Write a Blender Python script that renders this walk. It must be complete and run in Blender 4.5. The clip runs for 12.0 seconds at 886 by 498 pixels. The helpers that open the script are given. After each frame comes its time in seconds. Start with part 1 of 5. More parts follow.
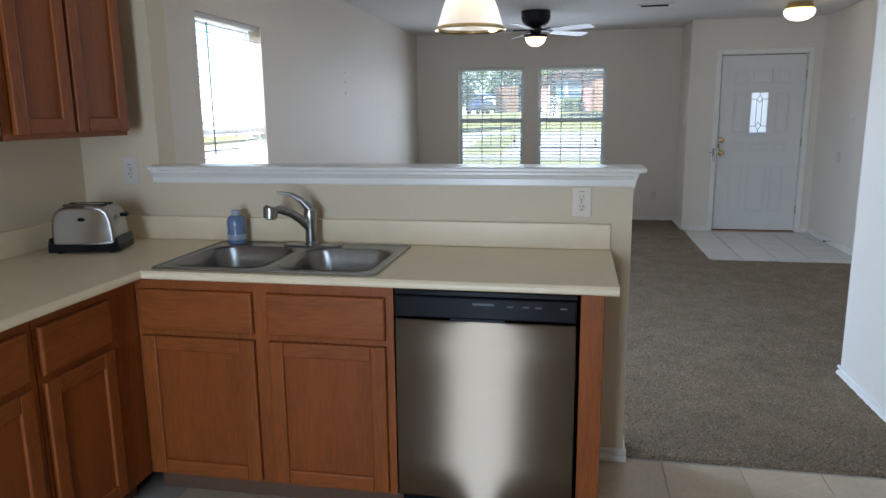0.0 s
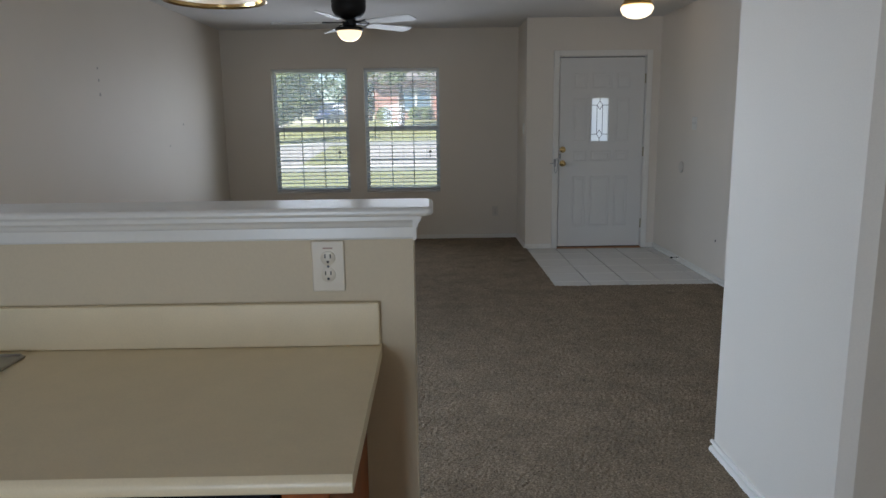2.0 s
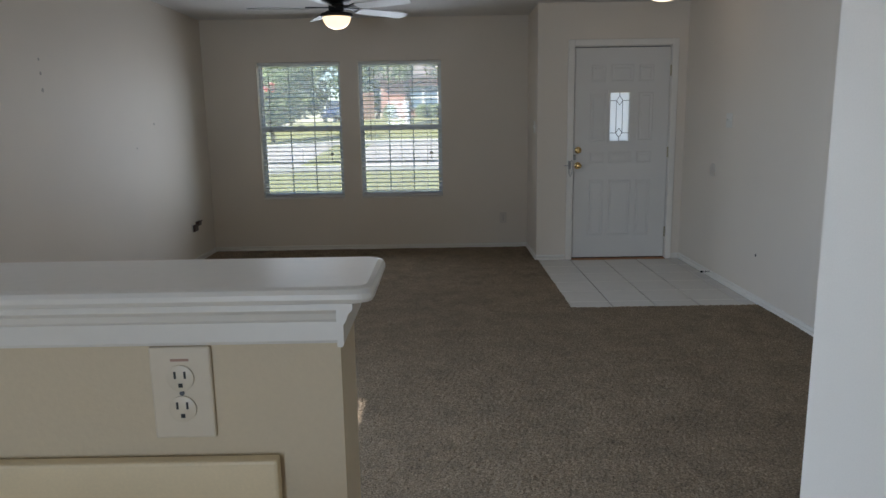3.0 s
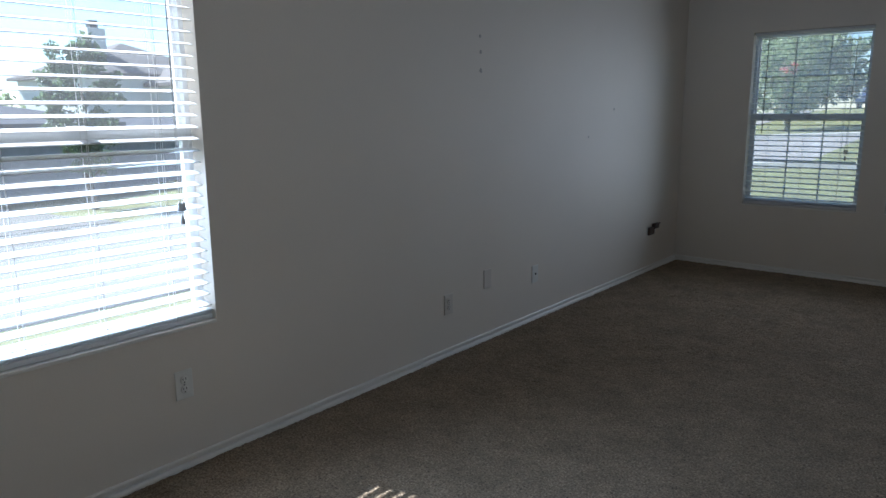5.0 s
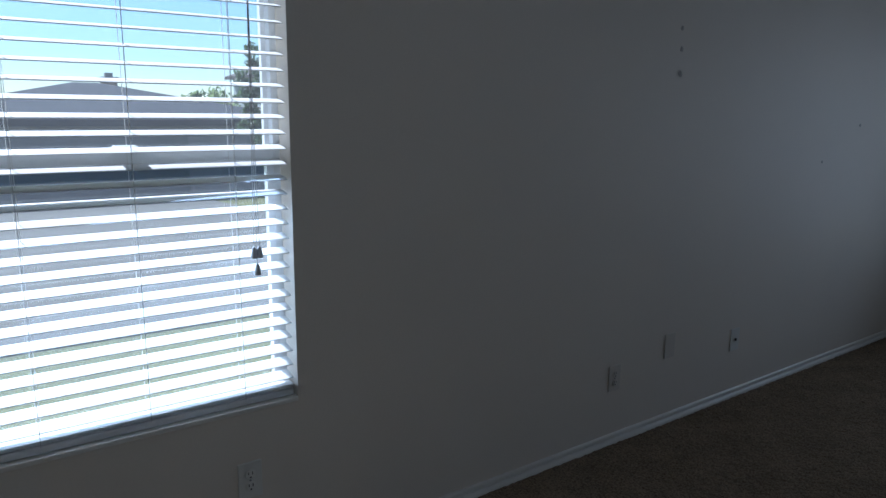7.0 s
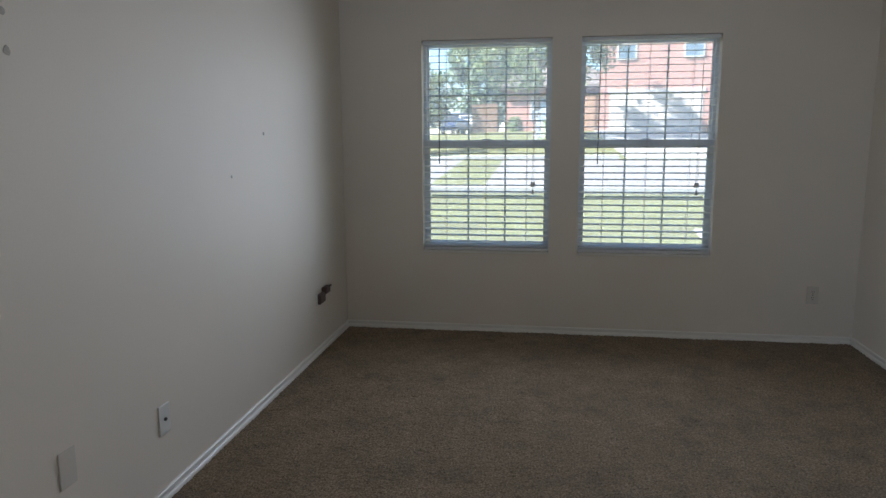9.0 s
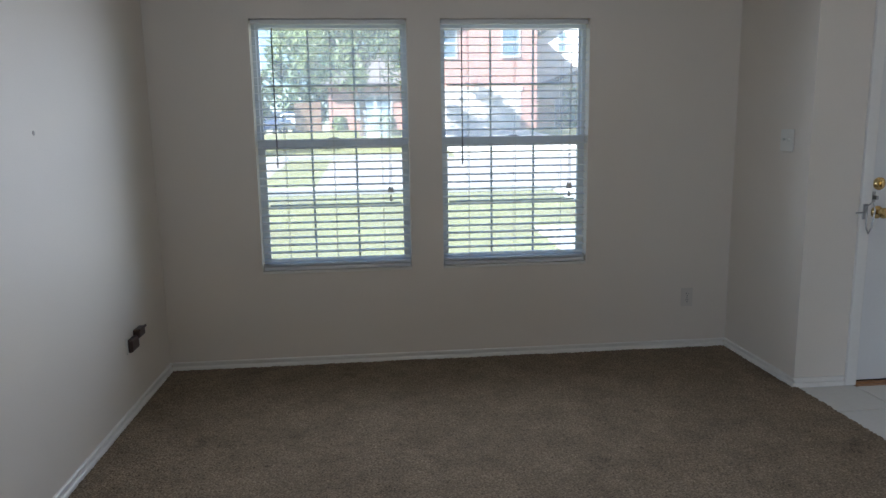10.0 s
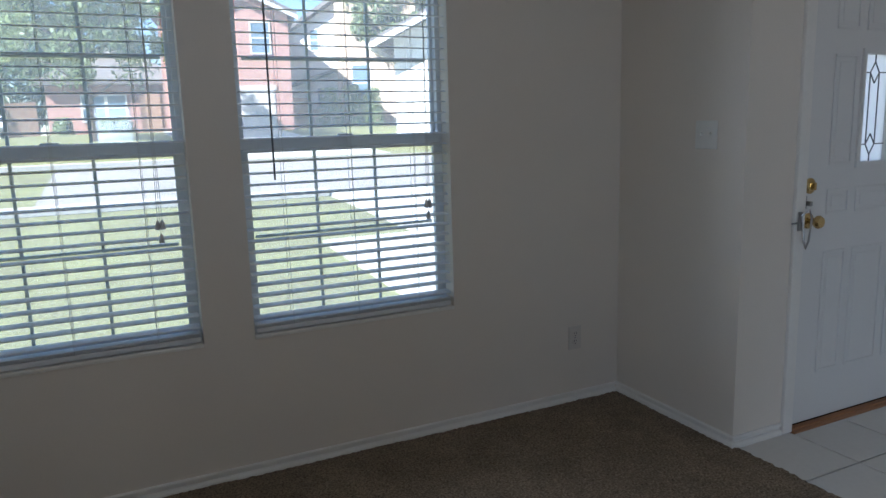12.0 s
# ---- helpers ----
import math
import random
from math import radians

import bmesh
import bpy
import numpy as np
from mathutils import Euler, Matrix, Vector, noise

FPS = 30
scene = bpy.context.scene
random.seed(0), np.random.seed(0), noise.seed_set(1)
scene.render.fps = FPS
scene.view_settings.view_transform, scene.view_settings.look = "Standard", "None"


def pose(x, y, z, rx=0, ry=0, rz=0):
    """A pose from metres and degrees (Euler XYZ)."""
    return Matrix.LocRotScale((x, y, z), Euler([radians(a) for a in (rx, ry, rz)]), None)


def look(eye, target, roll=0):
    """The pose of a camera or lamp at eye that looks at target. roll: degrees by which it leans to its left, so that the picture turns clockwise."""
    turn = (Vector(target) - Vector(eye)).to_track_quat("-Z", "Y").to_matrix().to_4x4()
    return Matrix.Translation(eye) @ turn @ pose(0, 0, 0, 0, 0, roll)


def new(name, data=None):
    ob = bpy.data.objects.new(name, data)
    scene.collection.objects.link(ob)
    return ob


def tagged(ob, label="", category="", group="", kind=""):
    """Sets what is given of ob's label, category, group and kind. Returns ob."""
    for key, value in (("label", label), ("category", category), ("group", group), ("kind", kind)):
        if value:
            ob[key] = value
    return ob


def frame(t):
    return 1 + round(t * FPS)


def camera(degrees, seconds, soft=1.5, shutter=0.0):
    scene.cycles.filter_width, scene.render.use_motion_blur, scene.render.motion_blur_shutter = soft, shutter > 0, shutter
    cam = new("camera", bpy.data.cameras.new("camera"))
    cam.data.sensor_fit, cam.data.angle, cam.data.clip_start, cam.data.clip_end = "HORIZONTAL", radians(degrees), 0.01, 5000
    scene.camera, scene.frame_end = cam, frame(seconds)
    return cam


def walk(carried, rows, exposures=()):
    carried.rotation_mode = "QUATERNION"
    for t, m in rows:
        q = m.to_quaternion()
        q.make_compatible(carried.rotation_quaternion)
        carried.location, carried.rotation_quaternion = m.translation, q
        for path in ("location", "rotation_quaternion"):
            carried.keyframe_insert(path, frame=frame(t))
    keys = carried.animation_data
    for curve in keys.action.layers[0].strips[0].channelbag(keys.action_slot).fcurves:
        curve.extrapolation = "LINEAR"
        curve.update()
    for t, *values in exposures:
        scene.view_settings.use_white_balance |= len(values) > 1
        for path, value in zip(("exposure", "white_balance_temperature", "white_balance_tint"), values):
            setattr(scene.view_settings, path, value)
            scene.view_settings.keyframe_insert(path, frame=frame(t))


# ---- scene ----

cam = camera(65.0, 12.0)
PATH = [
    (0, (2.154, -9.491, 1.419), (1.784, -7.563, 1.037), -0.6),
    (0.5, (2.236, -9.234, 1.41), (2.026, -7.28, 1.035), -0.2),
    (1, (2.249, -8.994, 1.402), (2.075, -7.036, 1.029), 0.1),
    (1.5, (2.277, -8.666, 1.42), (2.238, -6.7, 1.053), -0.5),
    (2, (2.418, -8.297, 1.396), (2.445, -6.33, 1.035), -0.7),
    (2.5, (2.465, -7.935, 1.383), (2.476, -5.97, 1.01), -0.4),
    (2.7, (2.479, -7.775, 1.397), (2.495, -5.809, 1.028), -0.7),
    (4.3, (2.523, -6.652, 1.393), (1.836, -4.81, 1.022), -1.5),
    (4.5, (2.498, -6.517, 1.369), (1.582, -4.775, 1.008), -1.1),
    (5, (2.434, -6.32, 1.394), (1.176, -4.814, 1.005), -0.5),
    (5.5, (2.372, -6.127, 1.446), (0.902, -4.836, 1.033), -0.7),
    (6, (2.267, -5.921, 1.431), (0.589, -4.914, 1.016), -0.7),
    (6.5, (2.083, -5.8, 1.45), (0.335, -4.944, 0.988), -0.1),
    (7, (1.906, -5.65, 1.451), (0.309, -4.511, 1.063), 0.6),
    (7.5, (1.776, -5.418, 1.427), (0.469, -3.952, 1.048), 0.9),
    (9.3, (1.369, -4.599, 1.379), (1.202, -2.632, 1.056), -0.2),
    (9.5, (1.321, -4.459, 1.371), (1.227, -2.488, 1.047), 0.0),
    (10, (1.235, -4.09, 1.383), (1.425, -2.127, 1.048), -0.9),
    (10.5, (1.182, -3.712, 1.34), (1.509, -1.766, 1.016), -0.5),
    (11, (1.171, -3.362, 1.334), (1.589, -1.432, 1.017), -0.5),
    (11.5, (1.119, -3.012, 1.352), (1.825, -1.171, 1.017), -1.9),
    (12, (1.18, -2.705, 1.371), (2.024, -0.925, 1.024), -1.7),
]
EXPOSURES = [(0.0, 3.7, 5650, 13), (0.5, 3.45, 5750, 13), (1.5, 3.15, 5950, 14), (2.5, 3.1, 6050, 14), (4.3, 3.3, 5750, 12), (5.0, 2.7, 5300, 12), (5.6, 2.4, 5150, 13),
             (6.5, 2.25, 5050, 12), (7.0, 1.8, 5000, 11), (7.6, 2.6, 5850, 11), (9.3, 3.43, 5750, 14), (10.5, 3.65, 5550, 14), (12.0, 3.28, 5450, 14)]
walk(cam, [(t, look(eye, target, roll)) for t, eye, target, roll in PATH], EXPOSURES)

# ---- world and sun ----
SUN_DIR = Vector((-1.126, -0.335, 1.0))  # towards the sun
world = bpy.data.worlds.new("sky")
scene.world = world
world.use_nodes = True
wt = world.node_tree
sky = wt.nodes.new("ShaderNodeTexSky")
sky.sky_type, sky.sun_disc = "NISHITA", False
sky.sun_elevation = math.asin(SUN_DIR.normalized().z)
sky.sun_rotation = math.atan2(SUN_DIR.x, SUN_DIR.y)
sky.air_density, sky.dust_density, sky.ozone_density = 1.0, 0.05, 3.0
wt.links.new(sky.outputs[0], wt.nodes["Background"].inputs[0])
wt.nodes["Background"].inputs[1].default_value = 0.033
sun = new("sun", bpy.data.lights.new("sun", "SUN"))
sun.data.energy, sun.data.angle, sun.data.color = 3.2, radians(0.53), (1.0, 0.95, 0.87)
sun.matrix_world = look(SUN_DIR * 30, (0, 0, 0))


def window_light(name, m, w, h, watts, colour, spread):
    """The sky's light, in a window's opening."""
    ob = new(name, bpy.data.lights.new(name, "AREA"))
    ob.data.shape, ob.data.size, ob.data.size_y, ob.data.energy, ob.data.color = "RECTANGLE", w, h, watts, colour
    ob.data.spread = radians(spread)
    ob.matrix_world = m


window_light("window_light", look((1.005, -0.012, 1.3), (1.005, -2, 1.3)), 0.84, 1.38, 0.8, (0.86, 0.93, 1.0), 130)
window_light("window_light", look((2.072, -0.012, 1.3), (2.072, -2, 1.3)), 0.84, 1.38, 0.8, (0.86, 0.93, 1.0), 130)
window_light("window_light", look((0.03, -5.262, 1.3), (2, -5.1, 0.55)), 0.80, 1.36, 3.8, (0.66, 0.82, 1.0), 122)
window_light("window_light", look((1.35, -11.49, 1.08), (1.35, -9, 1.08)), 0.6, 1.7, 3.4, (0.74, 0.87, 1.0), 140)


# ---- materials ----
def material(name, colour, rough=0.6, metal=0.0, vary=0.08, scale=6.0, fine=90.0, bump=0.1, bump_dist=0.002,
             tint=None, spec=0.5, stretch=(1, 1, 1), random_tint=0.0):
    """Two scales of tone variation, fine relief."""
    m = bpy.data.materials.new(name)
    m.use_nodes = True
    nt, b = m.node_tree, m.node_tree.nodes["Principled BSDF"]
    tc = nt.nodes.new("ShaderNodeTexCoord")
    mp = nt.nodes.new("ShaderNodeMapping")
    mp.inputs["Scale"].default_value = stretch
    nt.links.new(tc.outputs["Object"], mp.inputs[0])
    big, small = nt.nodes.new("ShaderNodeTexNoise"), nt.nodes.new("ShaderNodeTexNoise")
    big.inputs["Scale"].default_value, big.inputs["Detail"].default_value = scale, 4
    small.inputs["Scale"].default_value, small.inputs["Detail"].default_value = fine, 3
    for n in (big, small):
        nt.links.new(mp.outputs[0], n.inputs["Vector"])
    add = nt.nodes.new("ShaderNodeMath")
    add.operation = "ADD"
    nt.links.new(big.outputs[0], add.inputs[0])
    nt.links.new(small.outputs[0], add.inputs[1])
    last = add.outputs[0]
    if random_tint:
        info = nt.nodes.new("ShaderNodeObjectInfo")
        mul = nt.nodes.new("ShaderNodeMath")
        mul.operation = "MULTIPLY_ADD"
        mul.inputs[1].default_value = random_tint
        nt.links.new(info.outputs["Random"], mul.inputs[0])
        nt.links.new(last, mul.inputs[2])
        last = mul.outputs[0]
    ramp = nt.nodes.new("ShaderNodeMapRange")
    ramp.inputs["From Min"].default_value, ramp.inputs["From Max"].default_value = 0.6, 1.4 + random_tint
    nt.links.new(last, ramp.inputs["Value"])
    mix = nt.nodes.new("ShaderNodeMix")
    mix.data_type = "RGBA"
    nt.links.new(ramp.outputs[0], mix.inputs["Factor"])
    dark = [c * (1 - vary) for c in (tint or colour)]
    light = [min(1, c * (1 + vary)) for c in colour]
    mix.inputs["A"].default_value, mix.inputs["B"].default_value = (*dark, 1), (*light, 1)
    nt.links.new(mix.outputs["Result"], b.inputs["Base Color"])
    b.inputs["Roughness"].default_value, b.inputs["Metallic"].default_value = rough, metal
    b.inputs["Specular IOR Level"].default_value = spec
    if bump:
        bp = nt.nodes.new("ShaderNodeBump")
        bp.inputs["Strength"].default_value, bp.inputs["Distance"].default_value = bump, bump_dist
        nt.links.new(small.outputs[0], bp.inputs["Height"])
        nt.links.new(bp.outputs[0], b.inputs["Normal"])
    return m


def glow(name, colour, strength, base=(0.8, 0.75, 0.65)):
    m = material(name, base, 0.25, vary=0.02, bump=0)
    b = m.node_tree.nodes["Principled BSDF"]
    b.inputs["Emission Color"].default_value = (*colour, 1)
    b.inputs["Emission Strength"].default_value = strength
    return m


def glass(name, tint=(0.95, 0.98, 0.97), gloss=0.06, rough=0.0, veil=0.08):
    m = bpy.data.materials.new(name)
    m.use_nodes = True
    nt = m.node_tree
    nt.nodes.remove(nt.nodes["Principled BSDF"])
    tr, gl, mx, fr, pw, ml = (nt.nodes.new("ShaderNode" + k) for k in ("BsdfTransparent", "BsdfGlossy", "MixShader", "LayerWeight", "Math", "Math"))
    tr.inputs[0].default_value = (*tint, 1)
    gl.inputs["Roughness"].default_value = rough
    pw.operation, ml.operation = "POWER", "MULTIPLY_ADD"
    pw.inputs[1].default_value, ml.inputs[1].default_value, ml.inputs[2].default_value = 5.0, 0.6, gloss * 0.5
    nt.links.new(fr.outputs["Facing"], pw.inputs[0])
    nt.links.new(pw.outputs[0], ml.inputs[0])
    nt.links.new(ml.outputs[0], mx.inputs[0])
    nt.links.new(tr.outputs[0], mx.inputs[1])
    nt.links.new(gl.outputs[0], mx.inputs[2])
    # pale veil mixed into the pane, imitates glare and haze in the view
    veil_bsdf, dm = nt.nodes.new("ShaderNodeBsdfTranslucent"), nt.nodes.new("ShaderNodeMixShader")
    veil_noise = nt.nodes.new("ShaderNodeTexNoise")
    veil_noise.inputs["Scale"].default_value, veil_noise.inputs["Detail"].default_value = 4.0, 4
    amount = nt.nodes.new("ShaderNodeMapRange")
    amount.inputs["To Min"].default_value, amount.inputs["To Max"].default_value = 0.7 * veil, 1.3 * veil
    nt.links.new(veil_noise.outputs[0], amount.inputs["Value"])
    nt.links.new(amount.outputs[0], dm.inputs[0])
    nt.links.new(mx.outputs[0], dm.inputs[1])
    nt.links.new(veil_bsdf.outputs[0], dm.inputs[2])
    nt.links.new(dm.outputs[0], nt.nodes["Material Output"].inputs[0])
    return m


def translucent(name, colour, share):
    m = material(name, colour, 0.45, vary=0.03, scale=9, bump=0.03)
    nt = m.node_tree
    b = nt.nodes["Principled BSDF"]
    tl, mx = nt.nodes.new("ShaderNodeBsdfTranslucent"), nt.nodes.new("ShaderNodeMixShader")
    tl.inputs[0].default_value = (*colour, 1)
    mx.inputs[0].default_value = share
    nt.links.new(b.outputs[0], mx.inputs[1])
    nt.links.new(tl.outputs[0], mx.inputs[2])
    nt.links.new(mx.outputs[0], nt.nodes["Material Output"].inputs[0])
    return m


WALL = material("wall_paint", (0.745, 0.675, 0.58), 0.55, vary=0.035, scale=1.4, fine=160, bump=0.22, bump_dist=0.0015, spec=0.35)
KWALL = material("cream_paint", (0.67, 0.562, 0.395), 0.5, vary=0.03, scale=1.4, fine=160, bump=0.2, bump_dist=0.0015, spec=0.35)
CEIL = material("ceiling_paint", (0.74, 0.72, 0.69), 0.9, vary=0.03, scale=2, fine=70, bump=0.5, bump_dist=0.004)
TRIM = material("trim_paint", (0.80, 0.765, 0.70), 0.28, vary=0.03, scale=5, fine=60, bump=0.06)
DOORP = material("door_paint", (0.72, 0.70, 0.66), 0.4, vary=0.025, scale=3, fine=80, bump=0.06)
COUNTER = material("counter_laminate", (0.83, 0.69, 0.46), 0.34, vary=0.05, scale=14, fine=260, bump=0.03)
WOOD = material("cabinet_wood", (0.30, 0.082, 0.0135), 0.44, spec=0.3, vary=0.16, scale=3, fine=26, bump=0.04, tint=(0.21, 0.056, 0.011), stretch=(4.5, 4.5, 0.5))
WOODP = material("panel_wood", (0.265, 0.07, 0.0115), 0.42, spec=0.3, vary=0.12, scale=2.5, fine=24, bump=0.03, tint=(0.195, 0.05, 0.01), stretch=(4.5, 4.5, 0.5))
WOODH = material("cabinet_wood_level", (0.30, 0.082, 0.0135), 0.44, spec=0.3, vary=0.16, scale=3, fine=26, bump=0.04, tint=(0.21, 0.056, 0.011), stretch=(0.5, 4.5, 4.5))
# toe-kick brown, also the painted shade of the brick house entry
TOE_ENTRY = material("toe_kick", (0.12, 0.06, 0.03), 0.7, vary=0.2)
STEEL = material("brushed_steel", (0.46, 0.44, 0.41), 0.3, 1.0, vary=0.04, scale=3, fine=60, bump=0, stretch=(0.3, 1, 30))
sn = STEEL.node_tree
sb = sn.nodes["Principled BSDF"]
sb.inputs["Anisotropic"].default_value, sb.inputs["Anisotropic Rotation"].default_value = 1.0, 0.25
tg = sn.nodes.new("ShaderNodeTangent")
tg.direction_type, tg.axis = "RADIAL", "Z"
sn.links.new(tg.outputs[0], sb.inputs["Tangent"])
# tan base: the warm kitchen mirrored in the door is put into the colour
DWSTEEL = material("brushed_door_steel", (0.245, 0.192, 0.135), 0.3, 1.0, vary=0.03, scale=3, fine=60, bump=0, stretch=(0.3, 1, 30))
dn = DWSTEEL.node_tree
dg, dt = dn.nodes.new("ShaderNodeBsdfAnisotropic"), dn.nodes.new("ShaderNodeTangent")
dt.direction_type, dt.axis = "RADIAL", "Z"
dg.inputs["Roughness"].default_value, dg.inputs["Anisotropy"].default_value = 0.37, 0.85
dn.links.new(dt.outputs[0], dg.inputs["Tangent"])
dn.links.new(dn.nodes["Principled BSDF"].inputs["Base Color"].links[0].from_socket, dg.inputs["Color"])
dn.links.new(dg.outputs[0], dn.nodes["Material Output"].inputs[0])
SINKM = material("sink_steel", (0.34, 0.33, 0.315), 0.33, 1.0, vary=0.08, scale=6, fine=60, bump=0.05, stretch=(12, 1, 1))
NICKEL = material("satin_nickel", (0.38, 0.37, 0.355), 0.28, 1.0, vary=0.05, bump=0.02)
BLACK = material("black_plastic", (0.007, 0.008, 0.010), 0.22, vary=0.1, bump=0.02, spec=0.16)
BLACKM = material("black_metal", (0.012, 0.012, 0.013), 0.4, 0.3, vary=0.15, bump=0.05)
GREYT = material("grey_print", (0.13, 0.135, 0.145), 0.5, vary=0.02, bump=0)
BRASS = material("polished_brass", (0.62, 0.45, 0.20), 0.2, 1.0, vary=0.08, bump=0.03)
BRASSW = material("worn_brass", (0.42, 0.36, 0.24), 0.35, 1.0, vary=0.2, bump=0.06)
PLATE = material("white_plastic", (0.74, 0.72, 0.66), 0.35, vary=0.02, bump=0)
SLOT = material("outlet_slot", (0.03, 0.03, 0.03), 0.6, bump=0)
REDPRINT = material("faded_red_print", (0.42, 0.25, 0.19), 0.6, vary=0.1, bump=0)
IVORY = material("ivory_plastic", (0.72, 0.63, 0.49), 0.35, vary=0.02, bump=0)
PAINTED = material("painted_over_plate", (0.64, 0.585, 0.51), 0.5, vary=0.03, bump=0.1)
PUTTY = material("spackle_spot", (0.48, 0.44, 0.385), 0.9, vary=0.2, fine=200, bump=0.3)
VINYL = material("window_vinyl", (0.74, 0.76, 0.77), 0.4, vary=0.03, bump=0.03)
SLAT = translucent("blind_slat", (0.84, 0.84, 0.83), 0.22)
CORD = material("blind_cord", (0.7, 0.7, 0.68), 0.8, vary=0.05, bump=0)
WAND = material("blind_wand", (0.10, 0.10, 0.11), 0.3, vary=0.1, bump=0)
TASSEL = material("tassel_plastic", (0.58, 0.58, 0.58), 0.3, vary=0.1, bump=0)
# the last value is how much painted haze each pane carries
PANE = glass("window_glass", veil=0.012)
PANES = glass("veiled_side_glass", veil=0.022)
PANEF = glass("veiled_window_glass", veil=0.20)
LEADED = translucent("obscure_glass", (0.88, 0.90, 0.90), 0.85)
CAME = material("lead_came", (0.12, 0.12, 0.12), 0.4, 0.8, vary=0.2)
TILE = material("entry_tile", (0.66, 0.635, 0.585), 0.25, vary=0.05, scale=5, fine=40, bump=0.05, random_tint=0.25)
GROUT = material("grout", (0.13, 0.11, 0.095), 0.9, vary=0.15, fine=200, bump=0.3)
KTILE = material("kitchen_vinyl", (0.56, 0.45, 0.31), 0.35, vary=0.2, scale=7, fine=50, bump=0.08, random_tint=0.4)
KGROUT = material("kitchen_seam", (0.40, 0.36, 0.30), 0.7, vary=0.1)
OAK = material("threshold_oak", (0.36, 0.17, 0.07), 0.4, vary=0.25, scale=6, fine=40, stretch=(0.5, 5, 5))
SOAP = material("blue_bottle", (0.16, 0.22, 0.34), 0.2, vary=0.1, bump=0)
CAPB = material("blue_cap", (0.34, 0.38, 0.45), 0.3, vary=0.05, bump=0)
BROWN = material("wall_anchor_bronze", (0.10, 0.07, 0.06), 0.4, 0.5, vary=0.2)
FROST = glow("lit_frosted_glass", (1.0, 0.70, 0.38), 0.2)
BULB = glow("lit_bulb", (1.0, 0.76, 0.48), 2.6)


def carpet_material():
    m = material("carpet", (0.25, 0.192, 0.130), 0.95, vary=0.75, scale=110, fine=150, bump=1.0, bump_dist=0.008, spec=0.1)
    nt = m.node_tree
    b = nt.nodes["Principled BSDF"]
    src = b.inputs["Base Color"].links[0].from_socket
    tc = nt.nodes.new("ShaderNodeTexCoord")
    worn = nt.nodes.new("ShaderNodeTexNoise")
    worn.inputs["Scale"].default_value, worn.inputs["Detail"].default_value = 4.5, 9
    worn.inputs["Roughness"].default_value = 0.8
    nt.links.new(tc.outputs["Object"], worn.inputs["Vector"])
    mr = nt.nodes.new("ShaderNodeMapRange")
    mr.inputs["From Min"].default_value, mr.inputs["From Max"].default_value = 0.35, 0.68
    mr.inputs["To Min"].default_value, mr.inputs["To Max"].default_value = 0.76, 1.2
    nt.links.new(worn.outputs[0], mr.inputs["Value"])
    stain = nt.nodes.new("ShaderNodeTexNoise")
    stain.inputs["Scale"].default_value, stain.inputs["Detail"].default_value = 2.6, 9
    stain.inputs["Roughness"].default_value = 0.7
    nt.links.new(tc.outputs["Object"], stain.inputs["Vector"])
    sm = nt.nodes.new("ShaderNodeMapRange")
    sm.inputs["From Min"].default_value, sm.inputs["From Max"].default_value = 0.60, 0.70
    sm.inputs["To Min"].default_value, sm.inputs["To Max"].default_value = 1.0, 0.68
    nt.links.new(stain.outputs[0], sm.inputs["Value"])
    both = nt.nodes.new("ShaderNodeMath")
    both.operation = "MULTIPLY"
    nt.links.new(mr.outputs[0], both.inputs[0])
    nt.links.new(sm.outputs[0], both.inputs[1])
    sc = nt.nodes.new("ShaderNodeVectorMath")
    sc.operation = "SCALE"
    nt.links.new(src, sc.inputs[0])
    nt.links.new(both.outputs[0], sc.inputs["Scale"])
    nt.links.new(sc.outputs[0], b.inputs["Base Color"])
    return m


CARPET = carpet_material()
GRASS = material("lawn_grass", (0.125, 0.132, 0.05), 0.95, spec=0.1, vary=0.35, scale=0.9, fine=25, bump=1.0, bump_dist=0.03, tint=(0.15, 0.135, 0.072))
CONC = material("concrete", (0.36, 0.345, 0.32), 0.9, spec=0.1, vary=0.1, scale=0.8, fine=30, bump=0.2)
ROADS = material("worn_road", (0.125, 0.117, 0.106), 0.9, spec=0.08, vary=0.16, scale=0.5, fine=20, bump=0.2)
ROADM = material("road_concrete", (0.20, 0.183, 0.172), 0.9, spec=0.1, vary=0.14, scale=0.5, fine=20, bump=0.2)
BARK = material("bark", (0.10, 0.07, 0.05), 0.9, vary=0.35, scale=6, fine=40, bump=0.8, bump_dist=0.02)
LEAF = translucent("leaf", (0.22, 0.27, 0.12), 0.5)
LEAFD = translucent("dark_leaf", (0.10, 0.15, 0.07), 0.4)
ROOF = material("roof_shingle", (0.13, 0.115, 0.108), 0.95, spec=0.08, vary=0.25, scale=2, fine=14, bump=0.4, bump_dist=0.02, stretch=(1, 1, 3))
SIDING = material("lap_siding", (0.50, 0.50, 0.49), 0.6, vary=0.05, scale=1, fine=6, bump=0.2, stretch=(0.2, 0.2, 8))
WHITEW = material("white_siding", (0.74, 0.72, 0.68), 0.6, vary=0.05, scale=1, fine=6, bump=0.2, stretch=(0.2, 0.2, 8))
STONE = material("tan_stone", (0.42, 0.31, 0.22), 0.85, vary=0.3, scale=2.5, fine=9, bump=0.6, bump_dist=0.02)
SLATE = material("slate_shingle", (0.062, 0.062, 0.072), 0.95, spec=0.08, vary=0.22, scale=2, fine=14, bump=0.4, bump_dist=0.02, stretch=(1, 1, 3))
